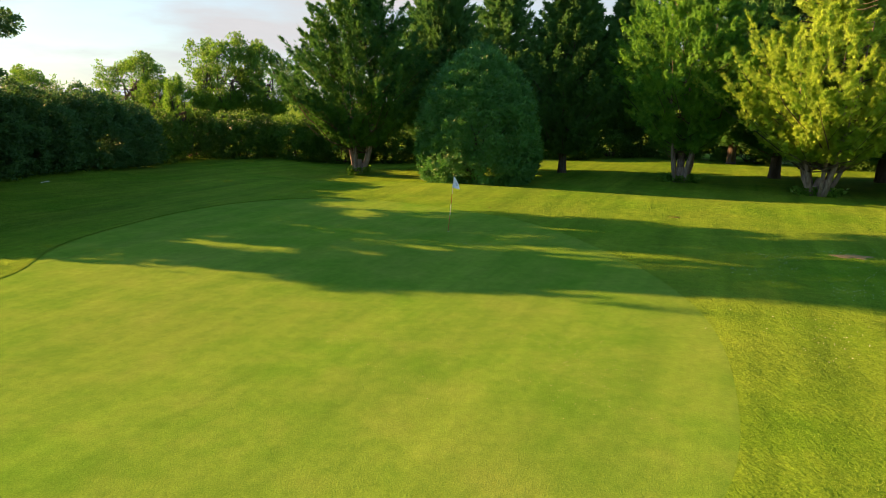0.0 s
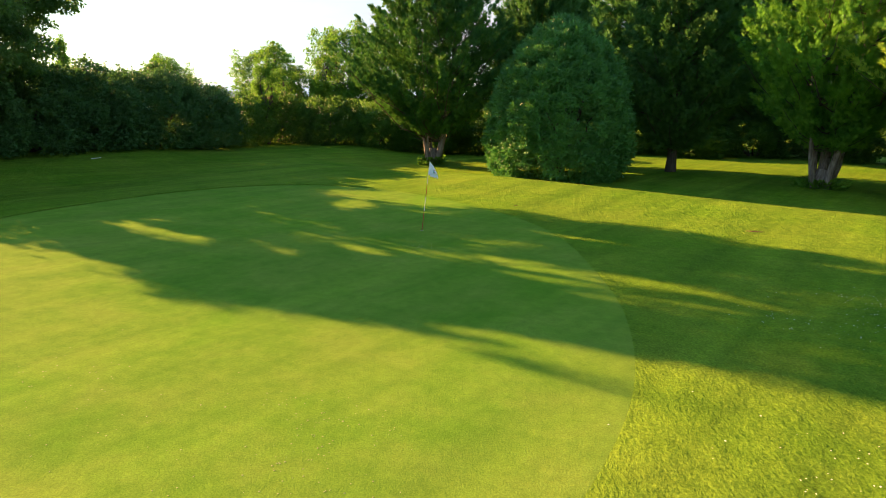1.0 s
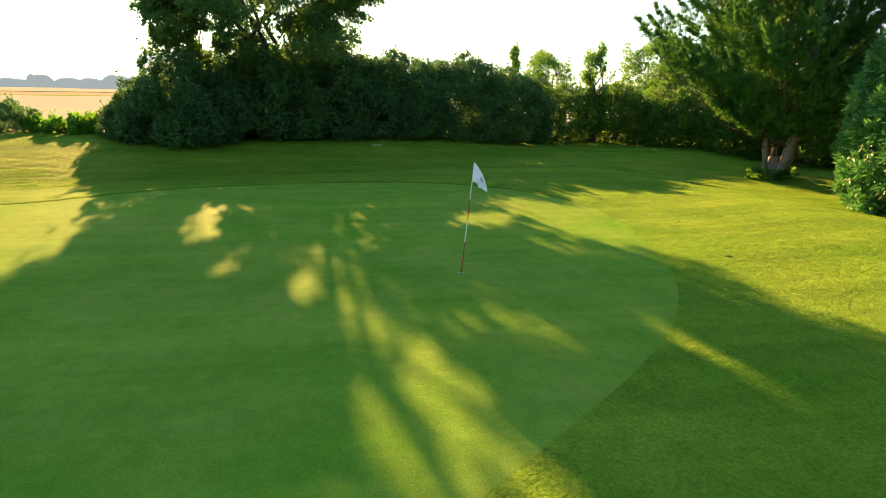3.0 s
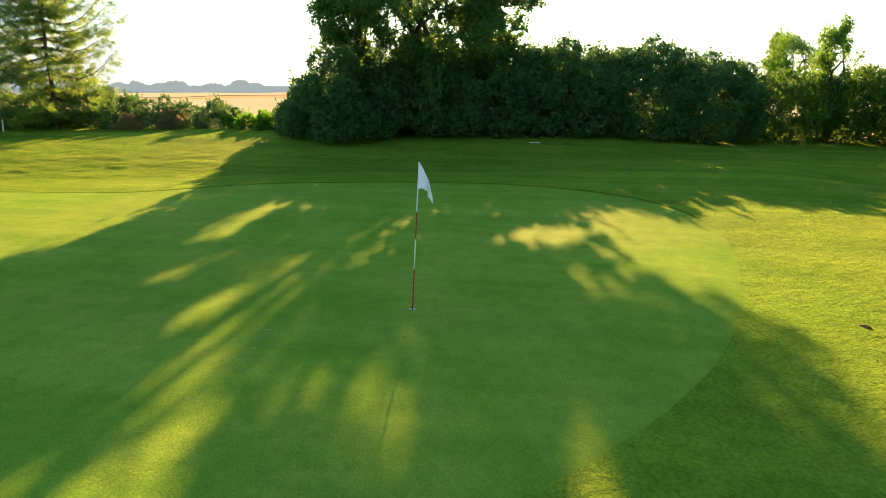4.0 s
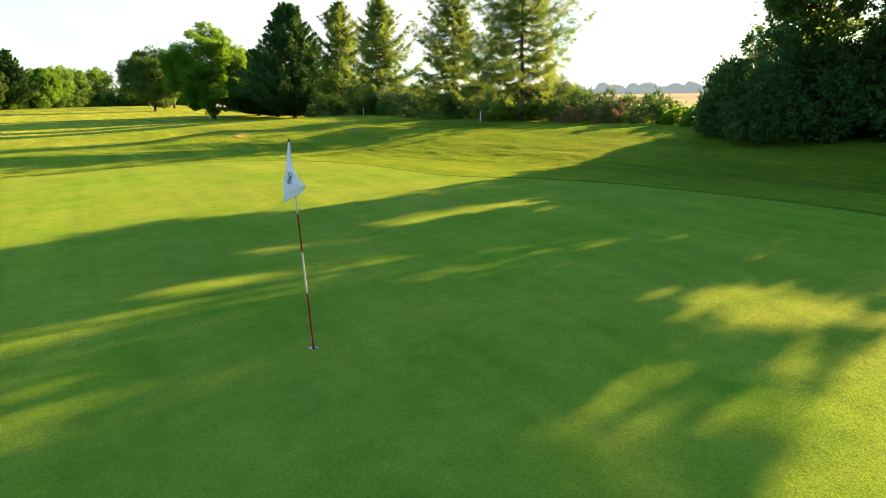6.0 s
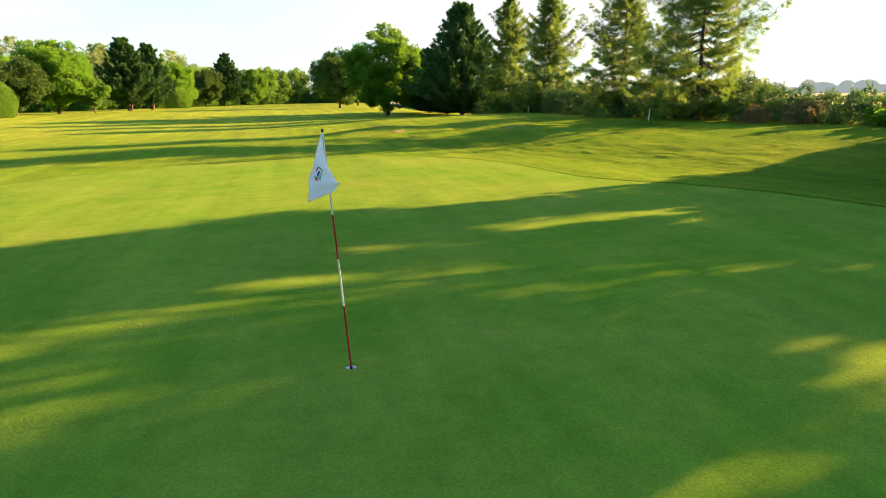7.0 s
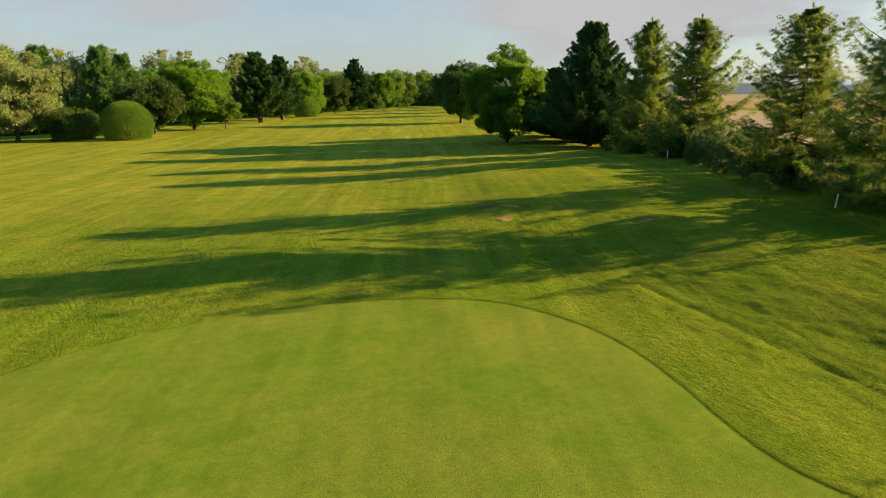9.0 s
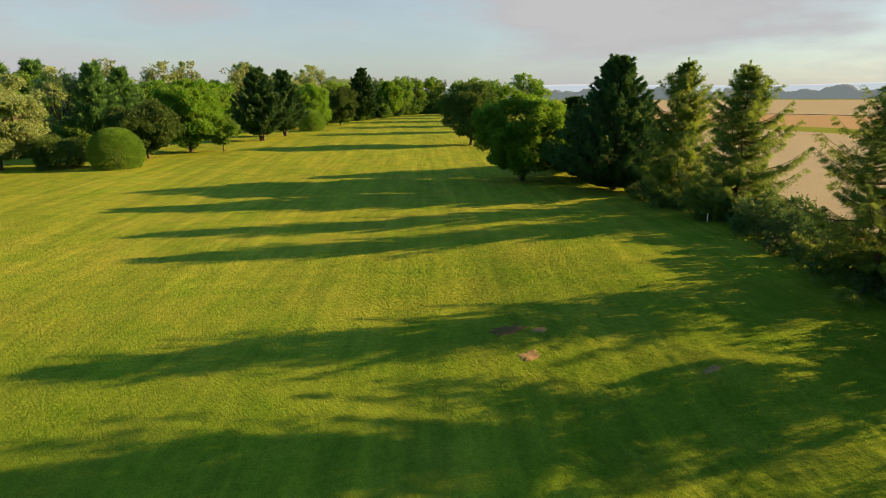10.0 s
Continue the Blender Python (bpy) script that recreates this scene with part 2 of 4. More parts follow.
def height(x, y):
    """The lie of the land: a low plateau for the green, a fold down to the cypresses, a bank to the field hedge."""
    x, y = np.asarray(x, float), np.asarray(y, float)
    crest = 36.5 - 0.33 * np.clip(x, -4, 24) + 0.06 * np.clip(-4 - x, 0, 30)
    near_green = step(-6, 0, x) * (1 - step(26, 34, x))
    z = 0.24 * np.exp(-((y - crest + 2.2) / 2.6) ** 2) * near_green
    z = z - 0.55 * step(-0.8, 4.5, y - crest) * step(-17, -9, x)
    z = z + 0.72 * step(17, 31, -x) * (1 - 0.6 * step(38, 48, y)) * step(-40, -14, y)
    z = z + 0.22 * np.exp(-((x + 24.5) / 4.5) ** 2 - ((y - 34) / 6.5) ** 2)
    z = z - 0.16 * np.exp(-((x + 18) / 3.0) ** 2) * step(-2, 8, y) * (1 - step(36, 44, y))
    z = z + 0.66 * np.exp(-((x + 18.5) / 4.2) ** 2 - ((y + 5.8) / 3.4) ** 2)
    z = z + 0.30 * np.exp(-((x + 24) / 3.0) ** 2 - ((y - 0.0) / 2.6) ** 2)
    z = z + 0.22 * np.exp(-((x + 5) / 6.0) ** 2 - ((y + 3.5) / 3.0) ** 2)
    z = z + 0.55 * step(50, 95, -y)
    # the rough bank: tussocky ridges along the slope and one worn rut
    bank = step(14.6, 16.6, -x) * (1 - step(24, 30, -x)) * step(-9, -3, y) * (1 - step(26, 33, y))
    lie = sum(a * np.sin(u * x + v * y + 2.1 * np.sin(0.9 * v * y + 0.37 * u * x) + k) for k, (a, u, v) in enumerate(((0.020, 4.3, 1.1), (0.016, -3.1, 1.7), (0.014, 6.1, -1.5), (0.012, 5.2, 2.9), (0.010, -7.7, 2.2), (0.012, 2.1, 3.4))))
    rut = -0.06 * np.exp(-((x + 17.15 + 0.11 * (10.3 - y)) / 0.2) ** 2) * step(5.0, 7.0, y) * (1 - step(15, 18, y))
    z = z + (0.55 * lie + rut) * bank
    z = z + 0.06 * np.sin(x * 0.31 + 1.2) * np.sin(y * 0.23) * step(12, 30, np.hypot(x + 4, y - 17))
    return z


PIN = (-0.14, 23.08)


def mesh_of(name, verts, faces, mat=None, smooth=False):
    """A mesh from arrays; faces all have the same number of corners."""
    verts, faces = np.asarray(verts, np.float32), np.asarray(faces, np.int32)
    me = bpy.data.meshes.new(name)
    k = faces.shape[1]
    me.vertices.add(len(verts))
    me.vertices.foreach_set("co", verts.ravel())
    me.loops.add(faces.size)
    me.loops.foreach_set("vertex_index", faces.ravel())
    me.polygons.add(len(faces))
    me.polygons.foreach_set("loop_start", np.arange(0, faces.size, k, dtype=np.int32))
    me.polygons.foreach_set("use_smooth", np.full(len(faces), smooth))
    me.update(calc_edges=True)
    if mat:
        me.materials.append(mat)
    return me


def grid_faces(nu, nv, close=False):
    u, v = np.meshgrid(np.arange(nu - (0 if close else 1)), np.arange(nv - 1), indexing="ij")
    a, b = u * nv + v, ((u + 1) % nu) * nv + v
    return np.stack([a, b, b + 1, a + 1], -1).reshape(-1, 4)


def spaced(lo, hi, fine, far):
    """Coordinates, fine between lo and hi, then ever wider steps out to far."""
    out = list(np.arange(lo, hi + fine / 2, fine))
    gap, left, right = fine, lo, hi
    while right < far or left > -far:
        gap *= 1.25
        left, right = left - gap, right + gap
        out = [left] + out + [right]
    return np.array(out)


gx, gy = spaced(-32, 14, 0.16, 2500), spaced(-16, 50, 0.25, 2500)
GX, GY = np.meshgrid(gx, gy, indexing="ij")
GZ = height(GX, GY) - 0.25 * np.clip(1 - np.hypot(GX - PIN[0], GY - PIN[1]) / 1.6, 0, 1)
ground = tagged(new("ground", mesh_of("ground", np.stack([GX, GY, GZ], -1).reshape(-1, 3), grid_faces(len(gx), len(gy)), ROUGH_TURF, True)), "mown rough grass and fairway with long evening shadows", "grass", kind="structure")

# the putting green: rings of turf from the hole out to its kidney-shaped edge
EDGE = [(3.9, 7.0), (4.7, 8.8), (5.5, 11.0), (6.1, 14.0), (5.9, 17.5), (5.1, 20.6), (4.2, 23.2), (3.1, 25.2), (1.5, 27.0), (-1.2, 29.0), (-4.0, 30.4),
        (-7.1, 30.7), (-9.9, 29.2), (-11.9, 26.0), (-13.0, 20.5), (-12.3, 17.2), (-11.9, 15.8), (-12.5, 13.6), (-13.3, 10.1), (-12.3, 6.3), (-10.0, 4.5), (-6.8, 3.5), (-2.4, 3.4), (0.2, 4.2), (2.2, 5.4)]


def round_edge(points, n):
    """A closed smooth line through the points, as n places."""
    p = np.array(points)
    out = []
    for k in range(n):
        s = k * len(p) / n
        i, t = int(s), s % 1
        a, b, c, d = (p[(i + j) % len(p)] for j in (-1, 0, 1, 2))
        out.append(0.5 * (2 * b + (c - a) * t + (2 * a - 5 * b + 4 * c - d) * t * t + (3 * b - a - 3 * c + d) * t ** 3))
    return np.array(out)


RIM = round_edge(EDGE, 300)
order = np.argsort(np.arctan2(RIM[:, 1] - PIN[1], RIM[:, 0] - PIN[0]))
RIM = RIM[order]
ang = np.arctan2(RIM[:, 1] - PIN[1], RIM[:, 0] - PIN[0])
far_sorted = np.hypot(RIM[:, 0] - PIN[0], RIM[:, 1] - PIN[1])
even = np.linspace(-math.pi, math.pi, 361)[:-1]
reach_even = np.interp(even, ang, far_sorted, period=2 * math.pi)
reach_even = np.convolve(np.r_[reach_even[-4:], reach_even, reach_even[:4]], np.ones(9) / 9, "valid")
ang = even
RIM = np.stack([PIN[0] + reach_even * np.cos(ang), PIN[1] + reach_even * np.sin(ang)], 1)
rr = np.concatenate([[0.054, 0.08, 0.15, 0.3, 0.6], np.linspace(1.2, 20, 48)])
far_r = np.hypot(RIM[:, 0] - PIN[0], RIM[:, 1] - PIN[1])
share = (rr - rr[0]) / (rr[-1] - rr[0])
R2 = 0.054 + share[None, :] * (far_r[:, None] - 0.054)
VX, VY = PIN[0] + R2 * np.cos(ang)[:, None], PIN[1] + R2 * np.sin(ang)[:, None]
VZ = height(VX, VY) + 0.006
VZ[:, -1] -= 0.008
green = tagged(new("putting_green", mesh_of("putting_green", np.stack([VX, VY, VZ], -1).reshape(-1, 3), grid_faces(len(ang), len(rr), True), GREEN_TURF, True)), "closely mown putting green, smooth yellow-green turf", "putting green", kind="structure")


# ---- growing things ----
def unit(v):
    return v / np.maximum(np.linalg.norm(v, axis=-1, keepdims=True), 1e-9)


def leaf_cards(rng, P, D, length, width, fold=0.25, fan=1, spread=0.6):
    """Small leaves (fan 1: a folded diamond each) or sprays (fan 3 or 5: narrow fingers from one foot), standing at P and pointing along D."""
    n = len(P)
    D = unit(D)
    side = unit(np.cross(D, unit(rng.normal(size=(n, 3)))))
    up = np.cross(side, D)
    ln = (length * rng.uniform(0.65, 1.3, (n, 1)))
    if fan == 1:
        wd = width * rng.uniform(0.7, 1.2, (n, 1))
        mid = P + D * ln * 0.5 - up * wd * fold
        V = np.stack([P, mid + side * wd, P + D * ln, mid - side * wd], 1)
        k = np.arange(n)[:, None] * 4
        T = np.concatenate([k + [0, 1, 2], k + [0, 2, 3]])
        return V.reshape(-1, 3), T
    V, T = [P], []
    base = np.arange(n)
    for j, a in enumerate(np.linspace(-spread, spread, fan)):
        way = D * math.cos(a) + side * math.sin(a) + up * rng.uniform(-0.35, 0.35, (n, 1))
        reach = ln * (1.0 if abs(a) < 1e-6 else rng.uniform(0.6, 0.95, (n, 1)))
        off = unit(np.cross(way, up)) * width
        V += [P + way * reach * 0.45 + off, P + way * reach]
        T.append(np.stack([base, n * (1 + 2 * j) + base, n * (2 + 2 * j) + base], 1))
    return np.concatenate(V), np.concatenate(T)


def tufts(rng, C, N, per, reach, flare=0.65):
    """Leaves in tufts: per leaves fanning out from each twig end C, round its outward way N."""
    k = len(C)
    way = unit(np.asarray(N)[:, None] * 0.6 + rng.normal(size=(k, per, 3)) * flare)
    foot = C[:, None] + way * reach * rng.uniform(0.0, 0.6, (k, per, 1)) - np.asarray(N)[:, None] * reach * rng.uniform(0, 0.7, (k, per, 1))
    return foot.reshape(-1, 3), way.reshape(-1, 3)


def shoots(rng, C, long, leaf):
    """Upright shoots that stand out of a crown at C: their stems, and the leaves along them."""
    wood, P, D = [], [], []
    for c in C:
        top = c + np.array([rng.normal() * 0.25, rng.normal() * 0.25, 1.0]) * long * rng.uniform(0.5, 1.2)
        line = bend(rng, c - np.array([0, 0, 0.15]), top, 4, 0.0, 0.1)
        wood.append(tube(line, np.linspace(0.012, 0.004, 4), 4))
        u = np.linspace(0.15, 1.0, 11)
        at = np.stack([np.interp(u * 3, np.arange(4), line[:, j]) for j in range(3)], 1)
        P.append(at)
        D.append(rng.normal(size=(11, 3)) * 0.7 + np.array([0, 0, 0.5]))
    return wood, np.concatenate(P), np.concatenate(D)


def tube(path, radii, sides=7):
    """A tapered stem along a path."""
    path, radii = np.asarray(path, float), np.asarray(radii, float)
    t = unit(np.gradient(path, axis=0))
    ref = np.where(np.abs(t[:, :1]) > 0.8, np.array([[0.0, 1, 0]]), np.array([[1.0, 0, 0]]))
    a = unit(np.cross(t, ref))
    b = np.cross(t, a)
    w = np.arange(sides) * 2 * math.pi / sides
    ring = path[:, None] + radii[:, None, None] * (np.cos(w)[None, :, None] * a[:, None] + np.sin(w)[None, :, None] * b[:, None])
    V = ring.transpose(1, 0, 2).reshape(-1, 3)
    q = grid_faces(sides, len(path), True)
    return V, np.concatenate([q[:, [0, 1, 2]], q[:, [0, 2, 3]]])


def join(pieces):
    V, T, k = [], [], 0
    for v, t in pieces:
        V.append(v)
        T.append(t + k)
        k += len(v)
    return np.concatenate(V), np.concatenate(T)


def plant(name, x, y, parts, label, category, group="", turn=0.0):
    """An empty at the foot of a plant with its parts: (name, (verts, tris), material, label)."""
    root = new(name)
    root.matrix_basis = pose(x, y, float(height(x, y)) - 0.03, 0, 0, turn)
    for pname, (V, T), mat, plabel in parts:
        ob = new(pname, mesh_of(pname, V, T, mat, pname in ("trunk", "limb", "stem")))
        ob.parent = root
        if plabel:
            tagged(ob, plabel)
    return tagged(root, label, category, group)


def bend(rng, a, b, n=6, sag=0.0, wob=0.08):
    """A slightly crooked line from a to b."""
    a, b = np.asarray(a, float), np.asarray(b, float)
    s = np.linspace(0, 1, n)[:, None]
    p = a + (b - a) * s
    p += rng.normal(size=(n, 3)) * wob * np.linalg.norm(b - a) * np.sin(s * math.pi) * 0.5
    p[:, 2] += sag * np.sin(s[:, 0] * math.pi) * np.linalg.norm(b - a)
    return p


def cypress_parts(seed, h, r, foot, mat, bark, limbs=150, sprays=110, stems=4, lean=0.25, belly=0.35, size=0.42, fan=3):
    """A big feathery conifer: several stems from one foot, limbs sweeping out and up, sprays that thicken towards their tips."""
    rng = np.random.default_rng(seed)
    arms = []
    wood = []
    tops = []
    for s in range(stems):
        w = s * 2.39996 + rng.uniform(-0.4, 0.4)
        top_z = h * (0.9 if stems == 1 else rng.uniform(0.55, 0.85))
        u = np.linspace(0, 1, 12) ** 1.5
        way = np.array([math.cos(w), math.sin(w)])
        out = 0.0 if stems == 1 else lean * r * rng.uniform(0.75, 1.35)
        near = 0.0 if stems == 1 else rng.uniform(0.10, 0.022 * h)
        xy = way * (near + out * u ** 0.62)[:, None] + rng.normal(size=(12, 2)) * 0.05 * np.sin(u * math.pi)[:, None]
        line = np.c_[xy, -0.15 + (top_z + 0.15) * u]
        fat = 0.019 * h if stems == 1 else h * rng.uniform(0.0085, 0.0135)
        wood.append(tube(line, fat * np.r_[1.5, 1.25, 1.1, np.linspace(1, 0.15, 9)], 8))
        tops.append(line)
    foot_r = [0.028 * h, 0.018 * h, 0.012 * h, 0.010 * h] if stems == 1 else [0.044 * h, 0.034 * h, 0.030 * h, 0.018 * h]
    wood.append(tube([(0, 0, -0.2), (0, 0, 0.1), (0, 0, 0.55), (0, 0, 1.1)], foot_r, 11))
    P, D = [], []
    for i in range(limbs):
        f = (i + rng.uniform()) / limbs                       # 0 foot of the crown, 1 top
        prof = (0.22 + 0.78 * min(1.0, f / belly) ** 0.8) * ((1 - max(0, f - belly) / (1.0 - belly)) ** 0.8)
        w = i * 2.39996 + rng.uniform(-0.35, 0.35)
        reach = r * max(prof, 0.07) * rng.uniform(0.70, 1.10)
        tip_z = foot + (h - foot) * f * 0.97
        start_z = max(min(1.5, foot), tip_z - reach * rng.uniform(0.45, 0.85))
        stem = tops[i % len(tops)]
        a = np.array([np.interp(start_z, stem[:, 2], stem[:, j]) for j in range(3)])
        a[2] = start_z
        b = np.array([math.cos(w) * reach, math.sin(w) * reach, tip_z])
        line = bend(rng, a, b, 6, -0.10, 0.05)
        if i % 2 == 0:
            arms.append(tube(line, np.linspace(0.04, 0.008, 6) * (0.5 + reach / r), 4))
        axis = unit(b - a)
        flat = unit(np.cross(axis, (0, 0, 1.0)))
        plumes = max(2, int(5.2 * (0.35 + 0.65 * reach / r)))
        each = max(12, int(sprays / 1.9))
        for j in range(plumes):
            sj = 0.16 + 0.84 * (j + rng.uniform()) / plumes
            root_p = a + (b - a) * sj
            yaw = rng.uniform(-1.0, 1.0) * (1.1 - 0.7 * sj)
            way = unit(axis * math.cos(yaw) + flat * math.sin(yaw) + np.array([0, 0, rng.uniform(0.05, 0.55)]))
            long = (1.0 + 0.22 * reach) * rng.uniform(0.6, 1.2)
            u = rng.uniform(0, 1, (each, 1)) ** 0.75
            wide = 0.04 + 0.15 * np.sin(np.clip(u * 1.15 + 0.12, 0, 1) * math.pi)
            P.append(root_p + way * u * long + rng.normal(size=(each, 3)) * wide * np.array([1, 1, 0.75]))
            D.append(way * 1.2 + rng.normal(size=(each, 3)) * 0.30 + np.array([0, 0, 0.10]))
    P, D = np.concatenate(P), np.concatenate(D)
    P[:, 2] = np.maximum(P[:, 2], (min(foot, 1.2) * 0.6 if stems < 4 else foot * 0.8 + 0.25 * np.hypot(P[:, 0], P[:, 1])) + rng.uniform(0, 0.5, len(P)))
    leaves = leaf_cards(rng, P, D, size, size * 0.62 / fan, fan=fan, spread=0.6)
    parts = [("trunk", join(wood), bark, ""), ("limb", join(arms), BARK, "dark inner branches"), ("crown", leaves, mat, "")]
    if stems > 3:
        m = 700
        w = rng.uniform(0, 2 * math.pi, m)
        q = 0.035 * h + 0.55 * rng.uniform(0, 1, m) ** 1.5 * (1 + 0.8 * np.sin(w * 2 + seed))
        Q = np.stack([np.cos(w) * q, np.sin(w) * q, rng.uniform(0.05, 0.55, m) ** 1.2], 1)
        parts.append(("basal_foliage", leaf_cards(rng, Q, np.c_[Q[:, :2], np.full(m, 0.5)] + rng.normal(size=(m, 3)) * 0.4, 0.22, 0.07), BROAD, "leafy shoots round the foot"))
    return parts


def broad_parts(seed, h, r, foot, mat, bark, clumps=70, leaves=150, leaf=0.16, squash=0.85, clump=0.22, droop=0.1, openings=(), trunk_r=None, extra=(), limbs=1.0):
    """A broad-leaved tree: trunk, forking limbs, and clumps of single leaves on their ends with gaps between."""
    rng = np.random.default_rng(seed)
    wood, P, D = [], [], []
    tr = trunk_r or 0.022 * h
    fork = foot + 0.12 * (h - foot)
    wood.append(tube(bend(rng, (0, 0, -0.2), (rng.normal() * 0.1, rng.normal() * 0.1, fork), 6, 0, 0.04), tr * np.array([1.5, 1.15, 1.0, 0.95, 0.9, 0.85]), 9))
    mid, half = (h + foot) / 2, (h - foot) / 2
    ends = []
    for i in range(clumps):
        v = unit(rng.normal(size=3))
        rad = rng.uniform(0.25, 1.0) ** 0.45
        lobe = 1 + 0.22 * noise.noise(Vector(v * 1.7) + Vector((seed * 3.1, 0, 0)))
        c = np.array([v[0] * r, v[1] * r, v[2] * half]) * rad * lobe * (1 - clump * 0.6)
        c[2] += mid
        if c[2] < foot:
            c[2] = foot + rng.uniform(0, 0.5)
        ends.append(c)
    ends += [np.array(c, float) for c in extra]
    heads = [np.array([math.cos(a) * r * 0.38, math.sin(a) * r * 0.38, mid + half * rng.uniform(-0.15, 0.45)]) for a in np.linspace(0, 5.4, 6) + rng.uniform(0, 1)]
    for c in heads:
        wood.append(tube(bend(rng, (0, 0, fork * 0.9), c, 6, 0.05, 0.12), tr * limbs * np.linspace(0.62, 0.2, 6), 6))
    for c in ends:
        near = min(heads, key=lambda q: np.linalg.norm(q - c))
        wood.append(tube(bend(rng, near, c, 4, 0.05, 0.12), tr * limbs * np.linspace(0.22, 0.05, 4), 4))
        m = max(2, int(leaves * rng.uniform(0.6, 1.35) / 6))
        v = unit(rng.normal(size=(m, 3)) + unit(c - np.array([0, 0, mid])) * 0.35) * (rng.uniform(0, 1, (m, 1)) ** 0.42)
        size = r * clump * rng.uniform(0.75, 1.35)
        A, B = tufts(rng, c + v * size * np.array([1, 1, squash * 0.8]), v * 0.8 + unit(c - np.array([0, 0, mid])) * 0.4, 6, leaf)
        P.append(A)
        D.append(B - np.array([0, 0, droop * 1.6]))
    P, D = np.concatenate(P), np.concatenate(D)
    for oy, oz, ry, rz in openings:                           # clear shafts through the crown, in line with the low sun
        y, z = P[:, 1] - P[:, 0] * SUN_WAY.y / SUN_WAY.x, P[:, 2] - P[:, 0] * SUN_WAY.z / SUN_WAY.x
        away = np.hypot((y - oy) / ry, (z - oz) / rz)
        keep = away > 1 + 0.25 * np.sin(y * 7 + z * 5) * np.sin(z * 9 - y * 3) + 0.12 * rng.normal(size=len(y))
        P, D = P[keep], D[keep]
    V = leaf_cards(rng, P, D, leaf, leaf * 0.33)
    return [("trunk", join(wood), bark, ""), ("crown", V, mat, "")]


def fir_parts(seed, h, r, foot, mat, bark, gap=0.42, per=6, twigs=26, skew=(0, 0)):
    """An open fir: a straight stem in view, uneven whorls of long boughs that rise at their ends, and flat layered sprays along them."""
    rng = np.random.default_rng(seed)
    wood = [tube(bend(rng, (0, 0, -0.2), (0, 0, h), 12, 0, 0.012), 0.0105 * h * np.linspace(1.15, 0.06, 12), 8)]
    P, D, L = [], [], []
    z = foot
    while z < h * 0.985:
        f = (z - foot) / (h - foot)
        strong = rng.uniform(0, 2 * math.pi)
        for k in range(per):
            if f < 0.85 and rng.uniform() < 0.16:
                continue
            w = k * 2 * math.pi / per + rng.uniform(-0.55, 0.55)
            reach = r * (1 - f) ** 0.68 * rng.uniform(0.45, 1.05) * (0.85 + 0.3 * math.cos(w - strong)) * min(1.0, 0.35 + (1 - f) * 4) + 0.10
            if f < 0.12:
                reach *= 0.75
            way = np.array([math.cos(w), math.sin(w), 0])
            reach = min(reach, r * (1 - f) ** 0.68 + 0.1)
            reach *= 1 + skew[0] * way[0] + skew[1] * way[1]
            tilt = 0.55 * f - 0.10 + rng.uniform(-0.14, 0.14)
            a = np.array([0, 0, z + rng.uniform(-0.1, 0.1)])
            s = np.linspace(0, 1, 6)[:, None]
            line = a + way * reach * s + np.array([0, 0, 1.0]) * reach * (tilt * s + 0.20 * s ** 2 - 0.14 * np.sin(s * math.pi))
            wood.append(tube(line, np.linspace(0.045, 0.008, 6) * (0.4 + reach / r), 4))
            side = np.cross(way, (0, 0, 1.0))
            for j in range(max(4, int(twigs * 0.30 * (0.3 + reach / r)))):
                u = rng.uniform(0.14, 1.0)
                lo = min(int(u * 5), 4)
                pos = line[lo] + (line[lo + 1] - line[lo]) * (u * 5 - lo)
                arm = unit(side * rng.choice([-1, 1]) * rng.uniform(0.5, 1.0) + way * rng.uniform(0.3, 1.0) + np.array([0, 0, rng.uniform(-0.32, 0.05)]))
                long = (0.18 + 0.26 * reach * (1.08 - u)) * rng.uniform(0.6, 1.2)
                q = np.linspace(0.15, 1.0, 5)[:, None]
                P.append(pos + arm * long * q - np.array([0, 0, 0.16]) * long * q ** 2 + rng.normal(size=(5, 3)) * 0.025)
                D.append(arm + rng.normal(size=(5, 3)) * 0.28 - np.array([0, 0, 0.12]))
                L.append(np.full((5, 1), 0.85 + 0.3 * rng.uniform()))
        z += gap * rng.uniform(0.7, 1.35) * (1 - 0.35 * f)
    spire = np.c_[np.zeros((60, 2)), rng.uniform(h * 0.93, h * 1.005, 60)]
    P, D = np.concatenate(P + [spire]), np.concatenate(D + [np.c_[rng.normal(size=(60, 2)) * 0.5, np.full(60, 0.8)]])
    small = np.clip(1.15 - 0.6 * P[:, 2:] / h, 0.4, 1.1) * np.concatenate(L + [np.ones((60, 1))])
    V = leaf_cards(rng, P, D, 0.32 * small, 0.036, fan=3, spread=0.65)
    return [("trunk", join(wood), bark, ""), ("crown", V, mat, "")]


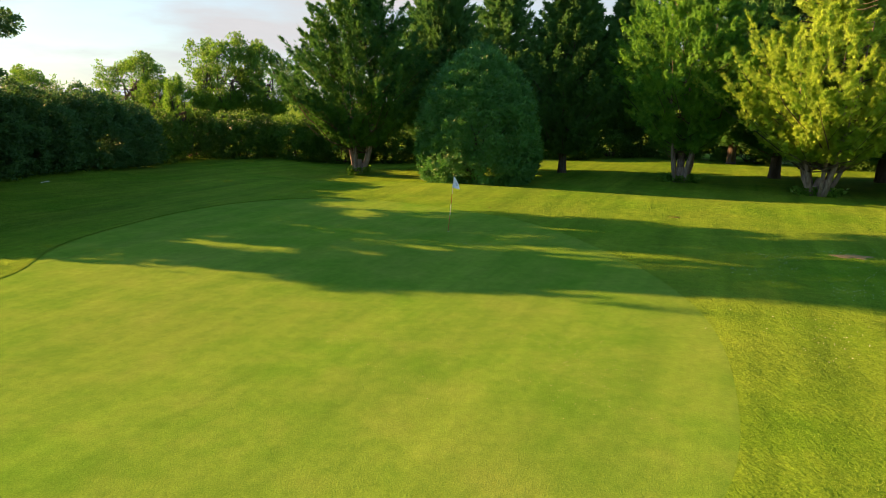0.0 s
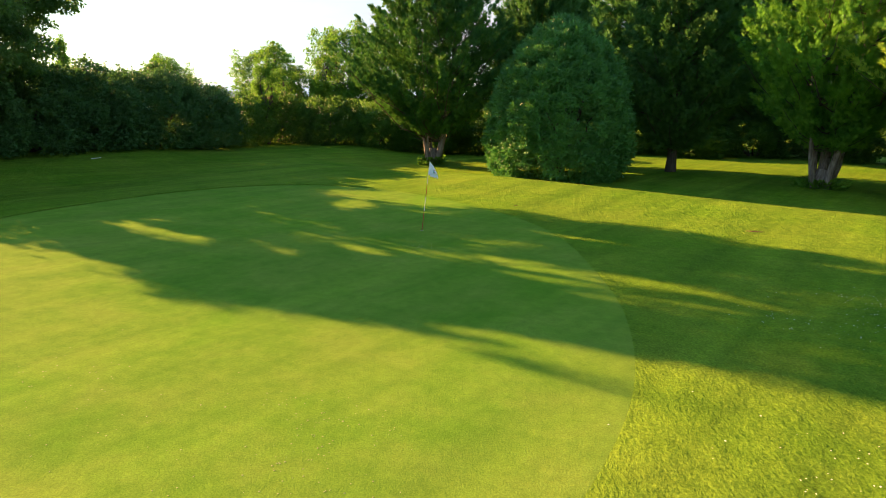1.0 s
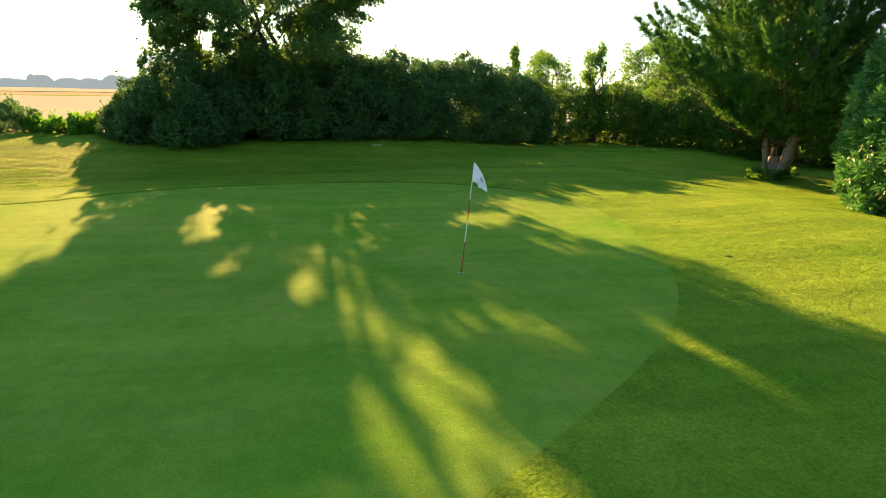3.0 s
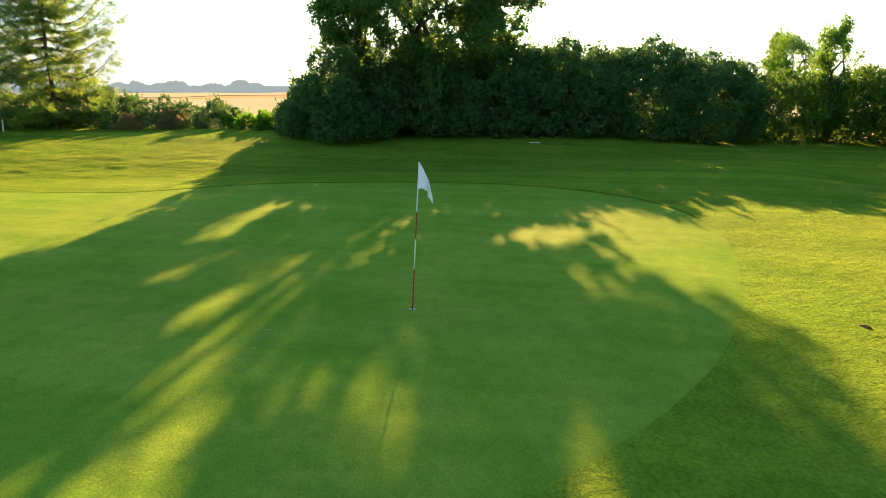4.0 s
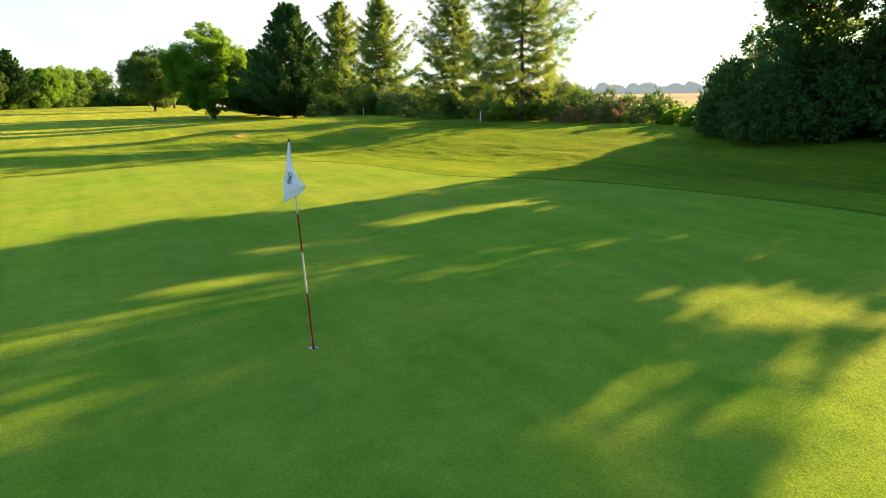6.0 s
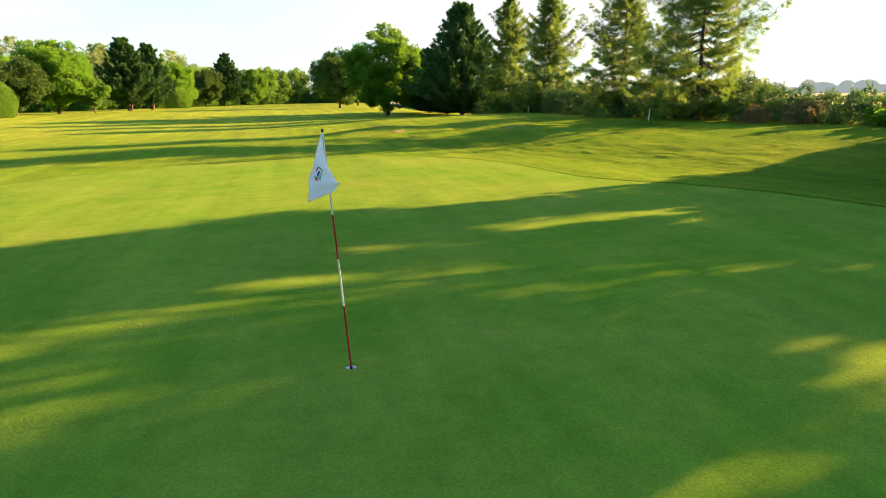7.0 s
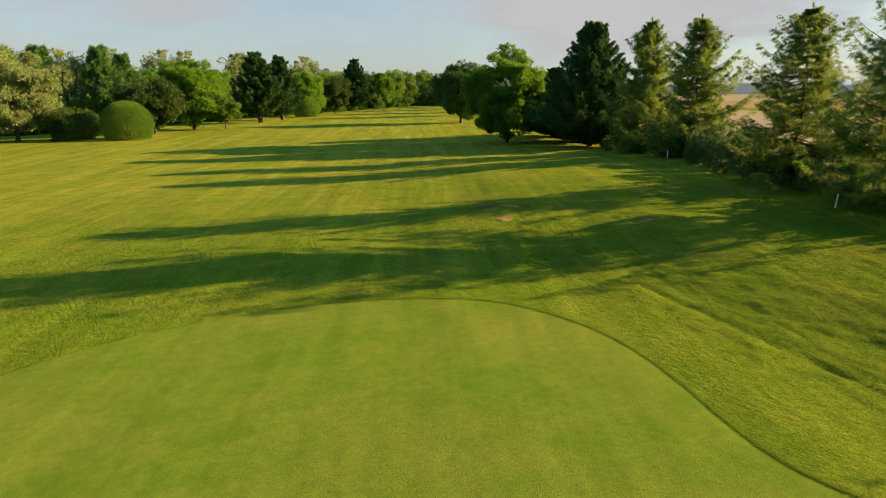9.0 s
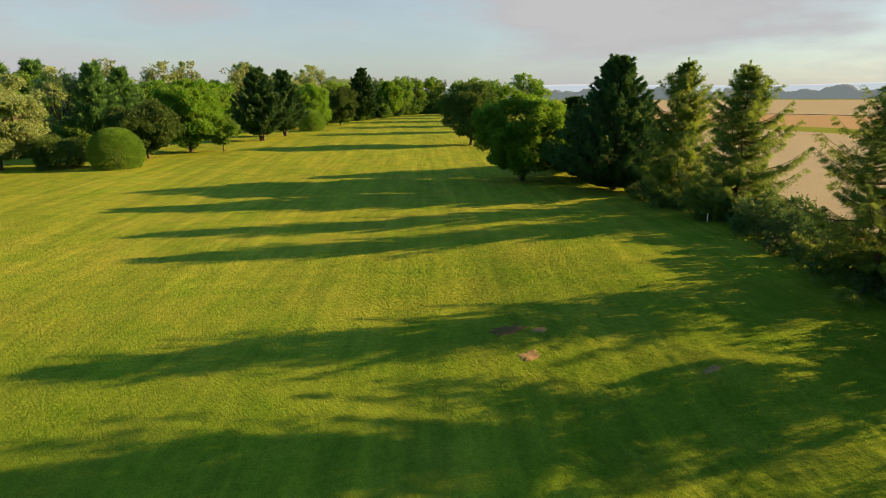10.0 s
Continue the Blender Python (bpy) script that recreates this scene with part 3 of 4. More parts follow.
def shrub_parts(seed, rx, ry, h, mat, bark, n=9000, leaf=0.13, lumps=26, tight=False, top=0.0, fan=1, size_w=0.33):
    """A dense shrub: leaves on an uneven swelling shell down to the ground, thinner inside, with a few stems."""
    rng = np.random.default_rng(seed)
    t = rng.uniform(0, 1, n) ** 0.9
    w = rng.uniform(0, 2 * math.pi, n)
    lid = np.clip((t - 0.30) / 0.70, 0, 1)
    prof = np.sqrt(np.maximum(1 - lid ** (2.4 - top), 0)) * (0.82 + 0.18 * np.clip(t / 0.3, 0, 1))
    v = unit(np.stack([np.cos(w) * prof, np.sin(w) * prof, (t - 0.4) * 1.5], 1))
    cen = unit(rng.normal(size=(lumps, 3)) * np.array([1, 1, 0.8]))
    near = (v @ cen.T).max(1)
    lump = 0.0 if tight else 0.40 * np.clip((near - 0.88) / 0.11, 0, 1)
    shell = rng.uniform(0, 1, n) ** (0.15 if tight else 0.28)
    R = shell * ((1.0 if tight else 0.72) + lump + rng.normal(size=n) * (0.012 if tight else 0.03))
    P = np.stack([np.cos(w) * prof * R * rx, np.sin(w) * prof * R * ry, t * h * (0.55 + 0.45 * R)], 1)
    P[:, 2] = np.maximum(P[:, 2], rng.uniform(0.02, 0.25, n))
    D = v * 0.8 + rng.normal(size=(n, 3)) * 0.55 + np.array([0, 0, 0.25])
    V = leaf_cards(rng, P, D, leaf, leaf * size_w, fan=fan)
    wood = []
    for i in range(7):
        w = i * 0.9 + rng.uniform(0, 0.5)
        wood.append(tube(bend(rng, (math.cos(w) * 0.15, math.sin(w) * 0.15, -0.1), (math.cos(w) * rx * 0.3, math.sin(w) * ry * 0.3, h * 0.6), 5, 0.03, 0.1), np.linspace(0.06, 0.015, 5) * (0.5 + h / 6), 5))
    return [("stem", join(wood), bark, ""), ("foliage", V, mat, "")]


def egg_parts(seed, r, h, mat, bark, clumps=420, leaf=0.22):
    """An egg-shaped evergreen bush: boughs that swell out as rounded clumps of long leaves, in tufts, dark between."""
    rng = np.random.default_rng(seed)
    ts, rs = np.array([0, 0.06, 0.15, 0.32, 0.5, 0.66, 0.8, 0.91, 1.0]), np.array([0.80, 0.90, 0.97, 1.0, 0.93, 0.79, 0.57, 0.34, 0.06])
    P, N = [], []
    pick = rng.choice(len(ts) * 12, clumps, p=(lambda q: q / q.sum())(np.interp(np.linspace(0, 1, len(ts) * 12), ts, rs) + 0.08))
    for i in range(clumps):
        t = float(np.clip((pick[i] + rng.uniform()) / (len(ts) * 12), 0.02, 0.99))
        w = i * 2.39996 + rng.uniform(-0.3, 0.3)
        ring = np.interp(t, ts, rs)
        slope = (np.interp(min(t + 0.05, 1), ts, rs) - np.interp(max(t - 0.05, 0), ts, rs)) * r / (0.1 * h)
        out = unit(np.array([math.cos(w), math.sin(w), -slope]))
        size = rng.uniform(0.38, 0.78)
        c = np.array([math.cos(w) * ring * r, math.sin(w) * ring * r, t * h]) - out * size * rng.uniform(0.55, 1.15)
        k = int(20 * size / 0.55)
        v = unit(rng.normal(size=(k, 3)) * 0.75 + out)
        P.append(c + v * size * rng.uniform(0.8, 1.08, (k, 1)))
        N.append(v * 0.8 + np.array([0, 0, 0.35]))
    P, N = np.concatenate(P), np.concatenate(N)
    P[:, 2] = np.maximum(P[:, 2], rng.uniform(0.05, 0.3, len(P)))
    A, D = tufts(rng, P, N, 7, leaf * 0.8, 0.6)
    k = 18000                                                 # leaves of the shaded inside
    t, w = rng.uniform(0.02, 0.95, k), rng.uniform(0, 2 * math.pi, k)
    q = np.interp(t, ts, rs) * r * rng.uniform(0.62, 0.90, k)
    B = np.stack([np.cos(w) * q, np.sin(w) * q, t * h * 0.95], 1)
    A, D = np.concatenate([A, B]), np.concatenate([D, rng.normal(size=(k, 3)) + np.c_[np.cos(w), np.sin(w), np.zeros(k)]])
    wood = []
    for i in range(9):
        w = i * 0.7 + rng.uniform(0, 0.4)
        wood.append(tube(bend(rng, (math.cos(w) * 0.2, math.sin(w) * 0.2, -0.1), (math.cos(w) * r * 0.55, math.sin(w) * r * 0.55, h * rng.uniform(0.3, 0.7)), 6, 0.03, 0.1), np.linspace(0.10, 0.02, 6), 6))
    return [("stem", join(wood), bark, ""), ("foliage", leaf_cards(rng, A, D, leaf, leaf * 0.17, 0.35), mat, "")]


def lobed_parts(seed, rx, ry, h, mat, bark, n=12000, leaf=0.16, lobes=22, ragged=0.25, lobe=(0.30, 0.46)):
    """A wild shrub: overlapping lobes of leaf tufts from the ground to a ragged top, with hollows of shade between."""
    rng = np.random.default_rng(seed)
    C, S = [], []
    for i in range(lobes):
        t = (i + rng.uniform()) / lobes
        w = i * 2.39996 + rng.uniform(-0.4, 0.4)
        side = math.sqrt(max(0.02, 1 - (max(0.0, t - 0.35) / 0.65) ** 2)) * (0.85 if t < 0.2 else 1.0)
        size = rng.uniform(*lobe) * min(rx, ry, h * 0.6)
        C.append((math.cos(w) * (rx - size * 0.8) * side, math.sin(w) * (ry - size * 0.8) * side, max(size * 0.6, t * (h - size) + rng.normal() * ragged * 0.5)))
        S.append(size)
    C, S = np.array(C), np.array(S)
    per = 7
    k = n // per
    pick = rng.choice(lobes, k, p=S ** 2 / (S ** 2).sum())
    v = unit(rng.normal(size=(k, 3)))
    rad = S[pick] * (0.62 + 0.50 * rng.uniform(0, 1, k) ** 1.3)
    P = C[pick] + v * rad[:, None]
    gap = np.linalg.norm(P[:, None] - C[None], axis=2) / S[None]
    gap[np.arange(k), pick] = 9
    ok = (gap.min(1) > 0.60) & (P[:, 2] > 0.05)
    P, v = P[ok], v[ok]
    high = np.flatnonzero((v[:, 2] > 0.3) & (P[:, 2] > h * 0.45))
    twigs, Q, E = shoots(rng, P[rng.choice(high, min(len(high), 8 + lobes // 2), replace=False)], ragged * 1.1, leaf)
    P, D = tufts(rng, P, v + np.array([0, 0, 0.25]), per, leaf)
    P, D = np.concatenate([P, Q]), np.concatenate([D, E])
    wood = []
    for i in range(9):
        c = C[rng.integers(0, lobes)]
        wood.append(tube(bend(rng, (rng.normal() * 0.25, rng.normal() * 0.25, -0.1), c, 5, 0.05, 0.12), np.linspace(0.05, 0.012, 5) * (0.4 + h / 6), 5))
    return [("stem", join(wood), bark, ""), ("foliage", join([leaf_cards(rng, P, D, leaf, leaf * 0.34), *twigs]), mat, "")]


def put_copy(src, x, y, turn=0.0, s=1.0, sz=None, label="", group=""):
    ob = copy_thing(src, pose(x, y, float(height(x, y)) - 0.03, 0, 0, turn) @ Matrix.Diagonal((s, s, sz or s, 1)))
    return tagged(ob, label, group=group)


# ---- the cypresses beyond the green ----
CG = "cypress group beyond the green"
cedar = plant("cypress_tree", -7.5, 46.6, cypress_parts(11, 13.8, 6.0, 2.1, CYPRESS, PALE_BARK, 280, 150, 7, 0.26, 0.36, 0.30, 5), "large dark green cypress with pale multi-stemmed trunk, sunlit edge", "tree", CG)
laurel = plant("laurel_bush", 1.4, 43.6, egg_parts(12, 4.25, 9.3, LAUREL, BARK, 580, 0.24), "tall dense egg-shaped laurel bush, deep green leaves to the ground", "bush")
cyp2 = plant("cypress_tree", 8.3, 49.6, cypress_parts(13, 14.8, 4.0, 1.5, DARK_CYPRESS, BARK, 280, 130, 1, 0, 0.3, 0.32, 4), "dark green cypress on a single bare trunk", "tree", CG)
cyp3 = plant("cypress_tree", 16.0, 44.8, cypress_parts(14, 15.0, 5.6, 2.3, LIT_CYPRESS, PALE_BARK, 280, 150, 7, 0.24, 0.48, 0.30, 5), "broad green cypress with several pale stems", "tree", CG)
gold = plant("cypress_tree", 22.4, 38.6, cypress_parts(15, 12.8, 6.6, 2.1, GOLD, PALE_BARK, 270, 150, 8, 0.32, 0.40, 0.30, 5), "golden-yellow cypress with pale fluted stems in full sun", "tree", CG)
put_copy(gold, 30.5, 37.0, 130, 0.95, label="golden-yellow cypress beside its taller neighbour", group=CG)
backcyp = plant("cypress_tree", -1.2, 51.4, cypress_parts(113, 15.0, 4.2, 1.5, DARK_CYPRESS, BARK, 220, 70, 1, 0, 0.3, 0.45, 3), "dark cypress standing behind the front row", "tree", CG, 40)
for x, y, a, s, sz in ((-2.5, 75, 40, 1.65, 1.25), (4.5, 70.0, 200, 1.3, 1.2), (12.5, 71, 120, 1.4, 1.2), (18.4, 69, 300, 1.35, 1.2), (24.5, 48.5, 10, 1.25, 1.2), (31, 46, 90, 1.25, 1.15), (26, 60, 160, 1.2, 1.2), (38, 42, 250, 1.2, 1.2)):
    put_copy(backcyp, x, y, a, s, sz, "dark cypress standing behind the front row", CG)

# ---- the tall hedge and its big tree ----
HG = "hedgerow shrubs"
big = plant("hedgerow_tree", -27.0, 27.8, broad_parts(21, 14.0, 7.2, 2.4, TREE_LEAVES, BARK, 110, 1150, 0.17, 0.8, 0.145, 0.1,
              [(6.5, 6.4, 1.35, 0.95), (4.2, 5.95, 1.3, 0.28), (-3.1, 5.0, 0.5, 0.85), (-2.6, 6.4, 0.35, 0.16), (-1.3, 6.9, 0.30, 0.30), (-0.7, 7.4, 0.40, 0.45), (-0.2, 8.1, 0.45, 0.40), (0.0, 8.9, 0.35, 0.45), (-1.1, 8.3, 0.3, 0.4), (-6.1, 5.1, 0.4, 0.5), (-5.0, 8.95, 0.6, 1.15), (3.6, 8.3, 0.22, 0.5)], None,
              [(0.4, -5.2, 6.1), (-0.6, -5.4, 6.6), (0.2, -5.1, 7.2), (-0.4, -4.8, 7.0), (0.5, -4.9, 7.6), (-0.3, -4.2, 7.5), (0.0, -5.2, 4.5), (-1.0, -4.3, 5.2), (1.2, -4.8, 5.5), (0.5, -3.6, 4.2), (-0.5, -5.5, 5.3), (0.2, -3.4, 6.0), (1.0, -2.6, 5.0), (-1.4, -3.0, 4.6), (0.6, 3.4, 4.6), (-0.8, 4.2, 5.0)], 0.85), "large spreading hedgerow tree against the low sun", "tree")
hs1 = plant("hedgerow_shrub", -26.2, 23.2, lobed_parts(31, 3.4, 3.3, 4.3, HEDGE, BARK, 60000, 0.145, 64, 0.55, (0.17, 0.36)), "dark dense hedgerow shrub in shade", "shrub", HG)
hs2 = plant("hedgerow_shrub", -25.8, 31.5, lobed_parts(32, 3.1, 3.4, 5.3, HEDGE, BARK, 66000, 0.145, 70, 0.65, (0.17, 0.36)), "tall dark hedgerow shrub with ragged top", "shrub", HG)
hs3 = plant("hedgerow_shrub", -19.0, 53.8, lobed_parts(33, 3.4, 2.8, 4.1, BACKHEDGE, BARK, 28000, 0.165, 44, 0.7, (0.2, 0.4)), "leafy green hedgerow shrub catching the sun on top", "shrub", HG)
for x, y, a, s, sz in ((-27.6, 21.2, 30, 0.6, 0.55), (-27.0, 28.4, 100, 1.1, 0.98), (-25.3, 35.4, 200, 1.05, 0.97), (-24.6, 39.4, 300, 1.0, 1.0), (-23.8, 43.0, 40, 0.95, 0.9), (-29.0, 30.0, 80, 1.1, 0.9), (-28.6, 36.4, 10, 1.0, 0.8), (-28.8, 25.2, 150, 1.0, 0.72), (-30.0, 28.2, 60, 1.1, 0.9)):
    put_copy(hs2 if s > 0.9 else hs1, x, y, a, s, sz, group=HG)
for x, y, a, s, sz in ((-23.9, 47.2, 60, 1.0, 1.0), (-14.5, 54.8, 150, 1.0, 0.98), (-10.5, 55.8, 230, 1.05, 0.92), (-22.8, 52.0, 330, 1.0, 1.05), (-6.5, 57.5, 20, 1.1, 0.9), (-1.5, 62, 80, 1.1, 0.45), (4, 65, 10, 1.2, 0.5), (10, 65, 140, 1.2, 0.8), (16, 67, 50, 1.2, 0.8), (22.5, 66, 250, 1.2, 0.9), (29, 63, 20, 1.2, 0.9), (35, 58, 100, 1.2, 1.0), (40, 52, 200, 1.2, 1.0)):
    put_copy(hs3, x, y, a, s, sz, group=HG)
young = plant("young_tree", -22.4, 49.6, broad_parts(24, 6.9, 1.25, 1.2, BROAD, BARK, 46, 260, 0.12, 2.4, 0.24), "slender young tree with light green leaves", "tree")
round1 = plant("field_tree", -42.6, 81.0, broad_parts(25, 11.2, 4.6, 1.2, BROAD, BARK, 90, 260, 0.24, 0.85, 0.22), "rounded broad-leaved tree behind the hedge", "tree", "trees behind the hedge")
put_copy(round1, -29.5, 77.0, 60, 0.95, 1.2, group="trees behind the hedge")
put_copy(round1, -24.5, 79.0, 160, 0.85, 1.16, group="trees behind the hedge")
put_copy(round1, -45, 65.5, 200, 0.62, 0.76, group="trees behind the hedge")
put_copy(round1, -36, 76.0, 100, 0.7, 0.7, group="trees behind the hedge")
poplar = plant("poplar_tree", -144, 141, broad_parts(26, 21, 1.9, 1.0, BROAD, BARK, 60, 100, 0.45, 1.6, 0.5), "tall narrow poplar far behind the hedge", "tree")

# ---- the firs along the field ----
FG = "fir row along the field"
firA = plant("fir_tree", -34.4, 5.8, fir_parts(41, 13.0, 6.4, 1.2, FIR, BARK, 0.58, 10, 185), "open fir with long level boughs against the sky", "tree", FG)
firC = plant("fir_tree", -46.0, -18.0, fir_parts(42, 11.9, 5.9, 0.5, FIR, BARK, 0.52, 10, 185), "feathery fir lit yellow-green by the low sun", "tree", FG)
put_copy(firA, -37.6, -2.4, 130, 0.92, 0.80, group=FG)
put_copy(firC, -47.6, -25.5, 200, 1.0, 1.07, group=FG)
darkcon = plant("conifer_tree", -50.0, -37.0, cypress_parts(44, 13.7, 6.2, 0.4, SPRUCE, BARK, 280, 130, 1, 0, 0.2, 0.42, 4), "very dark broad conifer reaching the ground", "tree", FG)
put_copy(darkcon, -53.5, -45.0, 120, 0.85, 0.6, group=FG)
put_copy(darkcon, -57.0, -54.0, 200, 0.9, 0.7, group=FG)
oak = plant("oak_tree", -45.6, -48.6, broad_parts(51, 12.3, 6.0, 0.7, BRIGHT, BARK, 190, 620, 0.23, 0.8, 0.18), "young oak with fresh green leaves on the fairway", "tree")
dark1 = plant("round_tree", -61, -92, broad_parts(52, 12.8, 5.8, 0.5, OLIVE, BARK, 110, 520, 0.28, 0.9, 0.22), "dark round-headed tree beside the fairway", "tree")
low = plant("hedge_bush", -35.6, 8.5, lobed_parts(61, 2.3, 2.4, 2.6, HEDGE, BARK, 15000, 0.13, 22, 0.5), "low dark bush at the foot of the firs", "shrub", "low field hedge")
for x, y, a, s, sz in ((-34.4, 12.0, 40, 0.9, 0.78), (-33.4, 15.3, 100, 0.7, 0.72), (-36.6, 3.5, 200, 1.0, 1.0), (-37.8, -0.6, 300, 1.05, 0.85), (-39.6, -5.6, 20, 1.05, 1.1), (-41.4, -9.0, 130, 1.1, 1.15), (-43.6, -13, 250, 1.15, 1.15), (-45.6, -15.6, 60, 1.1, 0.9), (-47.0, -21, 170, 1.15, 0.95), (-48.9, -29, 100, 1.15, 1.0), (-51.5, -33, 220, 1.1, 0.9), (-48.2, -25.0, 10, 1.1, 0.9), (-46.5, -18.4, 310, 1.0, 0.9), (-38.5, 6, 10, 1.0, 1.1), (-40.5, -2, 110, 1.1, 1.2)):
    put_copy(low, x, y, a, s, sz, group="low field hedge")

weeds = plant("weed_clump", -30.6, 18.0, lobed_parts(62, 1.3, 1.3, 1.1, BRIGHT, BARK, 5000, 0.13, 12, 0.3), "low clump of bright green weeds at the field edge", "weeds", "weeds at the field edge")
put_copy(weeds, -30.0, 20.0, 80, 1.0, 0.9, group="weeds at the field edge")
put_copy(weeds, -32.4, 16.9, 160, 0.9, 1.0, group="weeds at the field edge")
put_copy(weeds, -31.6, 19.4, 250, 1.2, 1.1, group="weeds at the field edge")
dock = plant("dry_weed_clump", -32.9, 12.6, shrub_parts(63, 1.0, 1.0, 1.25, DRY, BARK, 1600, 0.22, 12, fan=3, size_w=0.10), "clump of dry reddish-brown weed stems", "weeds", "weeds at the field edge")
put_copy(dock, -32.6, 10.4, 90, 0.9, 0.8, group="weeds at the field edge")

# ---- the far side of the fairway ----
WG = "trees along the fairway"
ball = plant("clipped_bush", -0.2, -83.5, shrub_parts(71, 3.7, 3.7, 5.6, BROAD, BARK, 30000, 0.17, 20, True), "large clipped globe-shaped bush", "bush")
dshrub = plant("dark_bush", 7.5, -86, shrub_parts(72, 3.7, 3.5, 4.6, OLIVE, BARK, 12000, 0.34, 20, fan=3, size_w=0.12), "dark feathery bush beside the clipped globe", "bush")
willow = plant("willow_tree", 14.6, -88, broad_parts(73, 13.4, 7.2, 0.3, WILLOW, BARK, 150, 640, 0.27, 0.8, 0.2, 0.25), "pale silver-green willow spreading to the ground", "tree", WG)
yew = plant("yew_tree", -4.1, -95, broad_parts(74, 9.4, 5.5, 0.8, OLIVE, BARK, 110, 560, 0.28, 0.9, 0.22), "dense dark olive tree on a short pale trunk", "tree", WG)
lime = plant("lime_tree", -11, -104, broad_parts(75, 13.4, 6.5, 0.7, BRIGHT, BARK, 150, 620, 0.28, 0.9, 0.2), "large bright green tree with layered foliage", "tree", WG)
small = plant("small_tree", -16.2, -101, broad_parts(76, 6.0, 3.2, 1.0, BROAD, BARK, 50, 220, 0.28), "small bushy tree on a thin trunk", "tree", WG)
cone = plant("conifer_tree", -26.4, -124, cypress_parts(77, 15.2, 5.8, 1.4, SPRUCE, BARK, 200, 90, 3, 0.2, 0.25, 0.7, 3), "dark pyramidal conifer on a pale trunk", "tree", WG)
put_copy(cone, -34, -137, 90, 0.85, 1.0, group=WG)
put_copy(ball, -44, -153, 20, 1.0, 1.0, "rounded green bush at the fairway edge", WG)
put_copy(lime, -46, -163, 100, 1.0, 1.0, group=WG)
put_copy(yew, -59, -178, 20, 1.1, 1.3, "round green tree at the fairway edge", WG)
put_copy(cone, -75, -205, 200, 1.1, 1.2, group=WG)
put_copy(lime, -95, -232, 300, 1.0, 1.15, "tall light green tree at the end of the fairway", WG)
far_lime = plant("lime_tree", 30, -112, broad_parts(175, 14.5, 6.5, 0.7, BRIGHT, BARK, 90, 110, 0.42, 0.9, 0.21), "tall light green tree in the wood", "tree", "wood behind the fairway")
far_yew = plant("yew_tree", 24, -118, broad_parts(174, 12.0, 5.8, 0.8, OLIVE, BARK, 80, 110, 0.42, 0.9, 0.22), "dark olive tree in the wood", "tree", "wood behind the fairway")
far_round = plant("field_tree", 18, -116, broad_parts(176, 13.0, 5.2, 1.0, BROAD, BARK, 80, 110, 0.42, 0.9, 0.22), "round green tree in the wood", "tree", "wood behind the fairway")
far_pale = plant("ash_tree", 10, -121, broad_parts(177, 15.5, 5.0, 1.5, WILLOW, BARK, 70, 90, 0.40, 1.1, 0.2), "pale airy tree in the wood", "tree", "wood behind the fairway")
far_cone = plant("conifer_tree", 4, -119, cypress_parts(178, 15.2, 4.6, 1.4, DARK_CYPRESS, BARK, 120, 30, 1, 0, 0.25, 0.95, 3), "dark conifer in the wood", "tree", "wood behind the fairway")
far_shrub = plant("hedgerow_shrub", 26, -98, lobed_parts(133, 3.4, 2.8, 4.1, BACKHEDGE, BARK, 5600, 0.36, 30, 0.7, (0.22, 0.4)), "undergrowth shrub between the fairway trees", "shrub", "wood behind the fairway")
for x, y, a, s in ((-108, -252, 30, 1.3), (-119, -262, 90, 1.2), (-130, -268, 150, 1.35), (-142, -262, 10, 1.2), (-152, -252, 200, 1.3), (-124, -285, 60, 1.6), (-140, -285, 120, 1.5), (-104, -280, 240, 1.5), (-95, -150, 20, 1.1), (-108, -180, 80, 1.2), (-120, -205, 130, 1.2), (-136, -228, 300, 1.3), (-84, -125, 10, 1.0)):
    put_copy(far_round if int(a) % 20 else far_yew, x, y, a, s, s, "tree closing the far end of the fairway", WG)
rng = np.random.default_rng(5)
for i in range(60):
    f = i / 60
    x, y = 40 - 118 * f + rng.uniform(-4, 4), -108 - 122 * f + rng.uniform(-4, 4)
    src = (far_lime, far_yew, far_round, far_pale, far_lime, far_round, far_yew, far_round, far_pale, far_cone)[int(rng.integers(0, 10))]
    sc = rng.uniform(1.0, 1.3)
    put_copy(src, x - 4 + rng.uniform(0, 8), y - rng.uniform(0, 22), rng.uniform(0, 360), sc, sc * rng.uniform(0.8, 1.05), "tree in the wood behind the fairway trees", "wood behind the fairway")
for i in range(34):
    f = i / 34
    put_copy(far_shrub, 26 - 106 * f + rng.uniform(-2, 2), -98 - 118 * f + rng.uniform(-3, 3), rng.uniform(0, 360), rng.uniform(1.0, 1.5), rng.uniform(0.9, 1.4), "undergrowth shrub between the fairway trees", "wood behind the fairway")
for i in range(16):
    f = i / 15
    put_copy(far_shrub, -86 - 74 * f + rng.uniform(-2, 2), -232 - 26 * math.sin(f * 3.1) + rng.uniform(-3, 3), rng.uniform(0, 360), rng.uniform(1.8, 2.4), rng.uniform(1.3, 2.0), "undergrowth shrub closing the end of the fairway", "wood behind the fairway")
for x, y, s in ((26, -80, 1.0), (34, -72, 1.1), (42, -60, 1.1), (50, -45, 1.2), (56, -28, 1.2), (60, -10, 1.2), (60, 8, 1.2), (54, 24, 1.2), (46, 36, 1.2)):
    put_copy(far_lime if s < 1.15 else far_yew, x, y, x * 17, s, s, "tree in the wood beside the course", "wood behind the fairway")

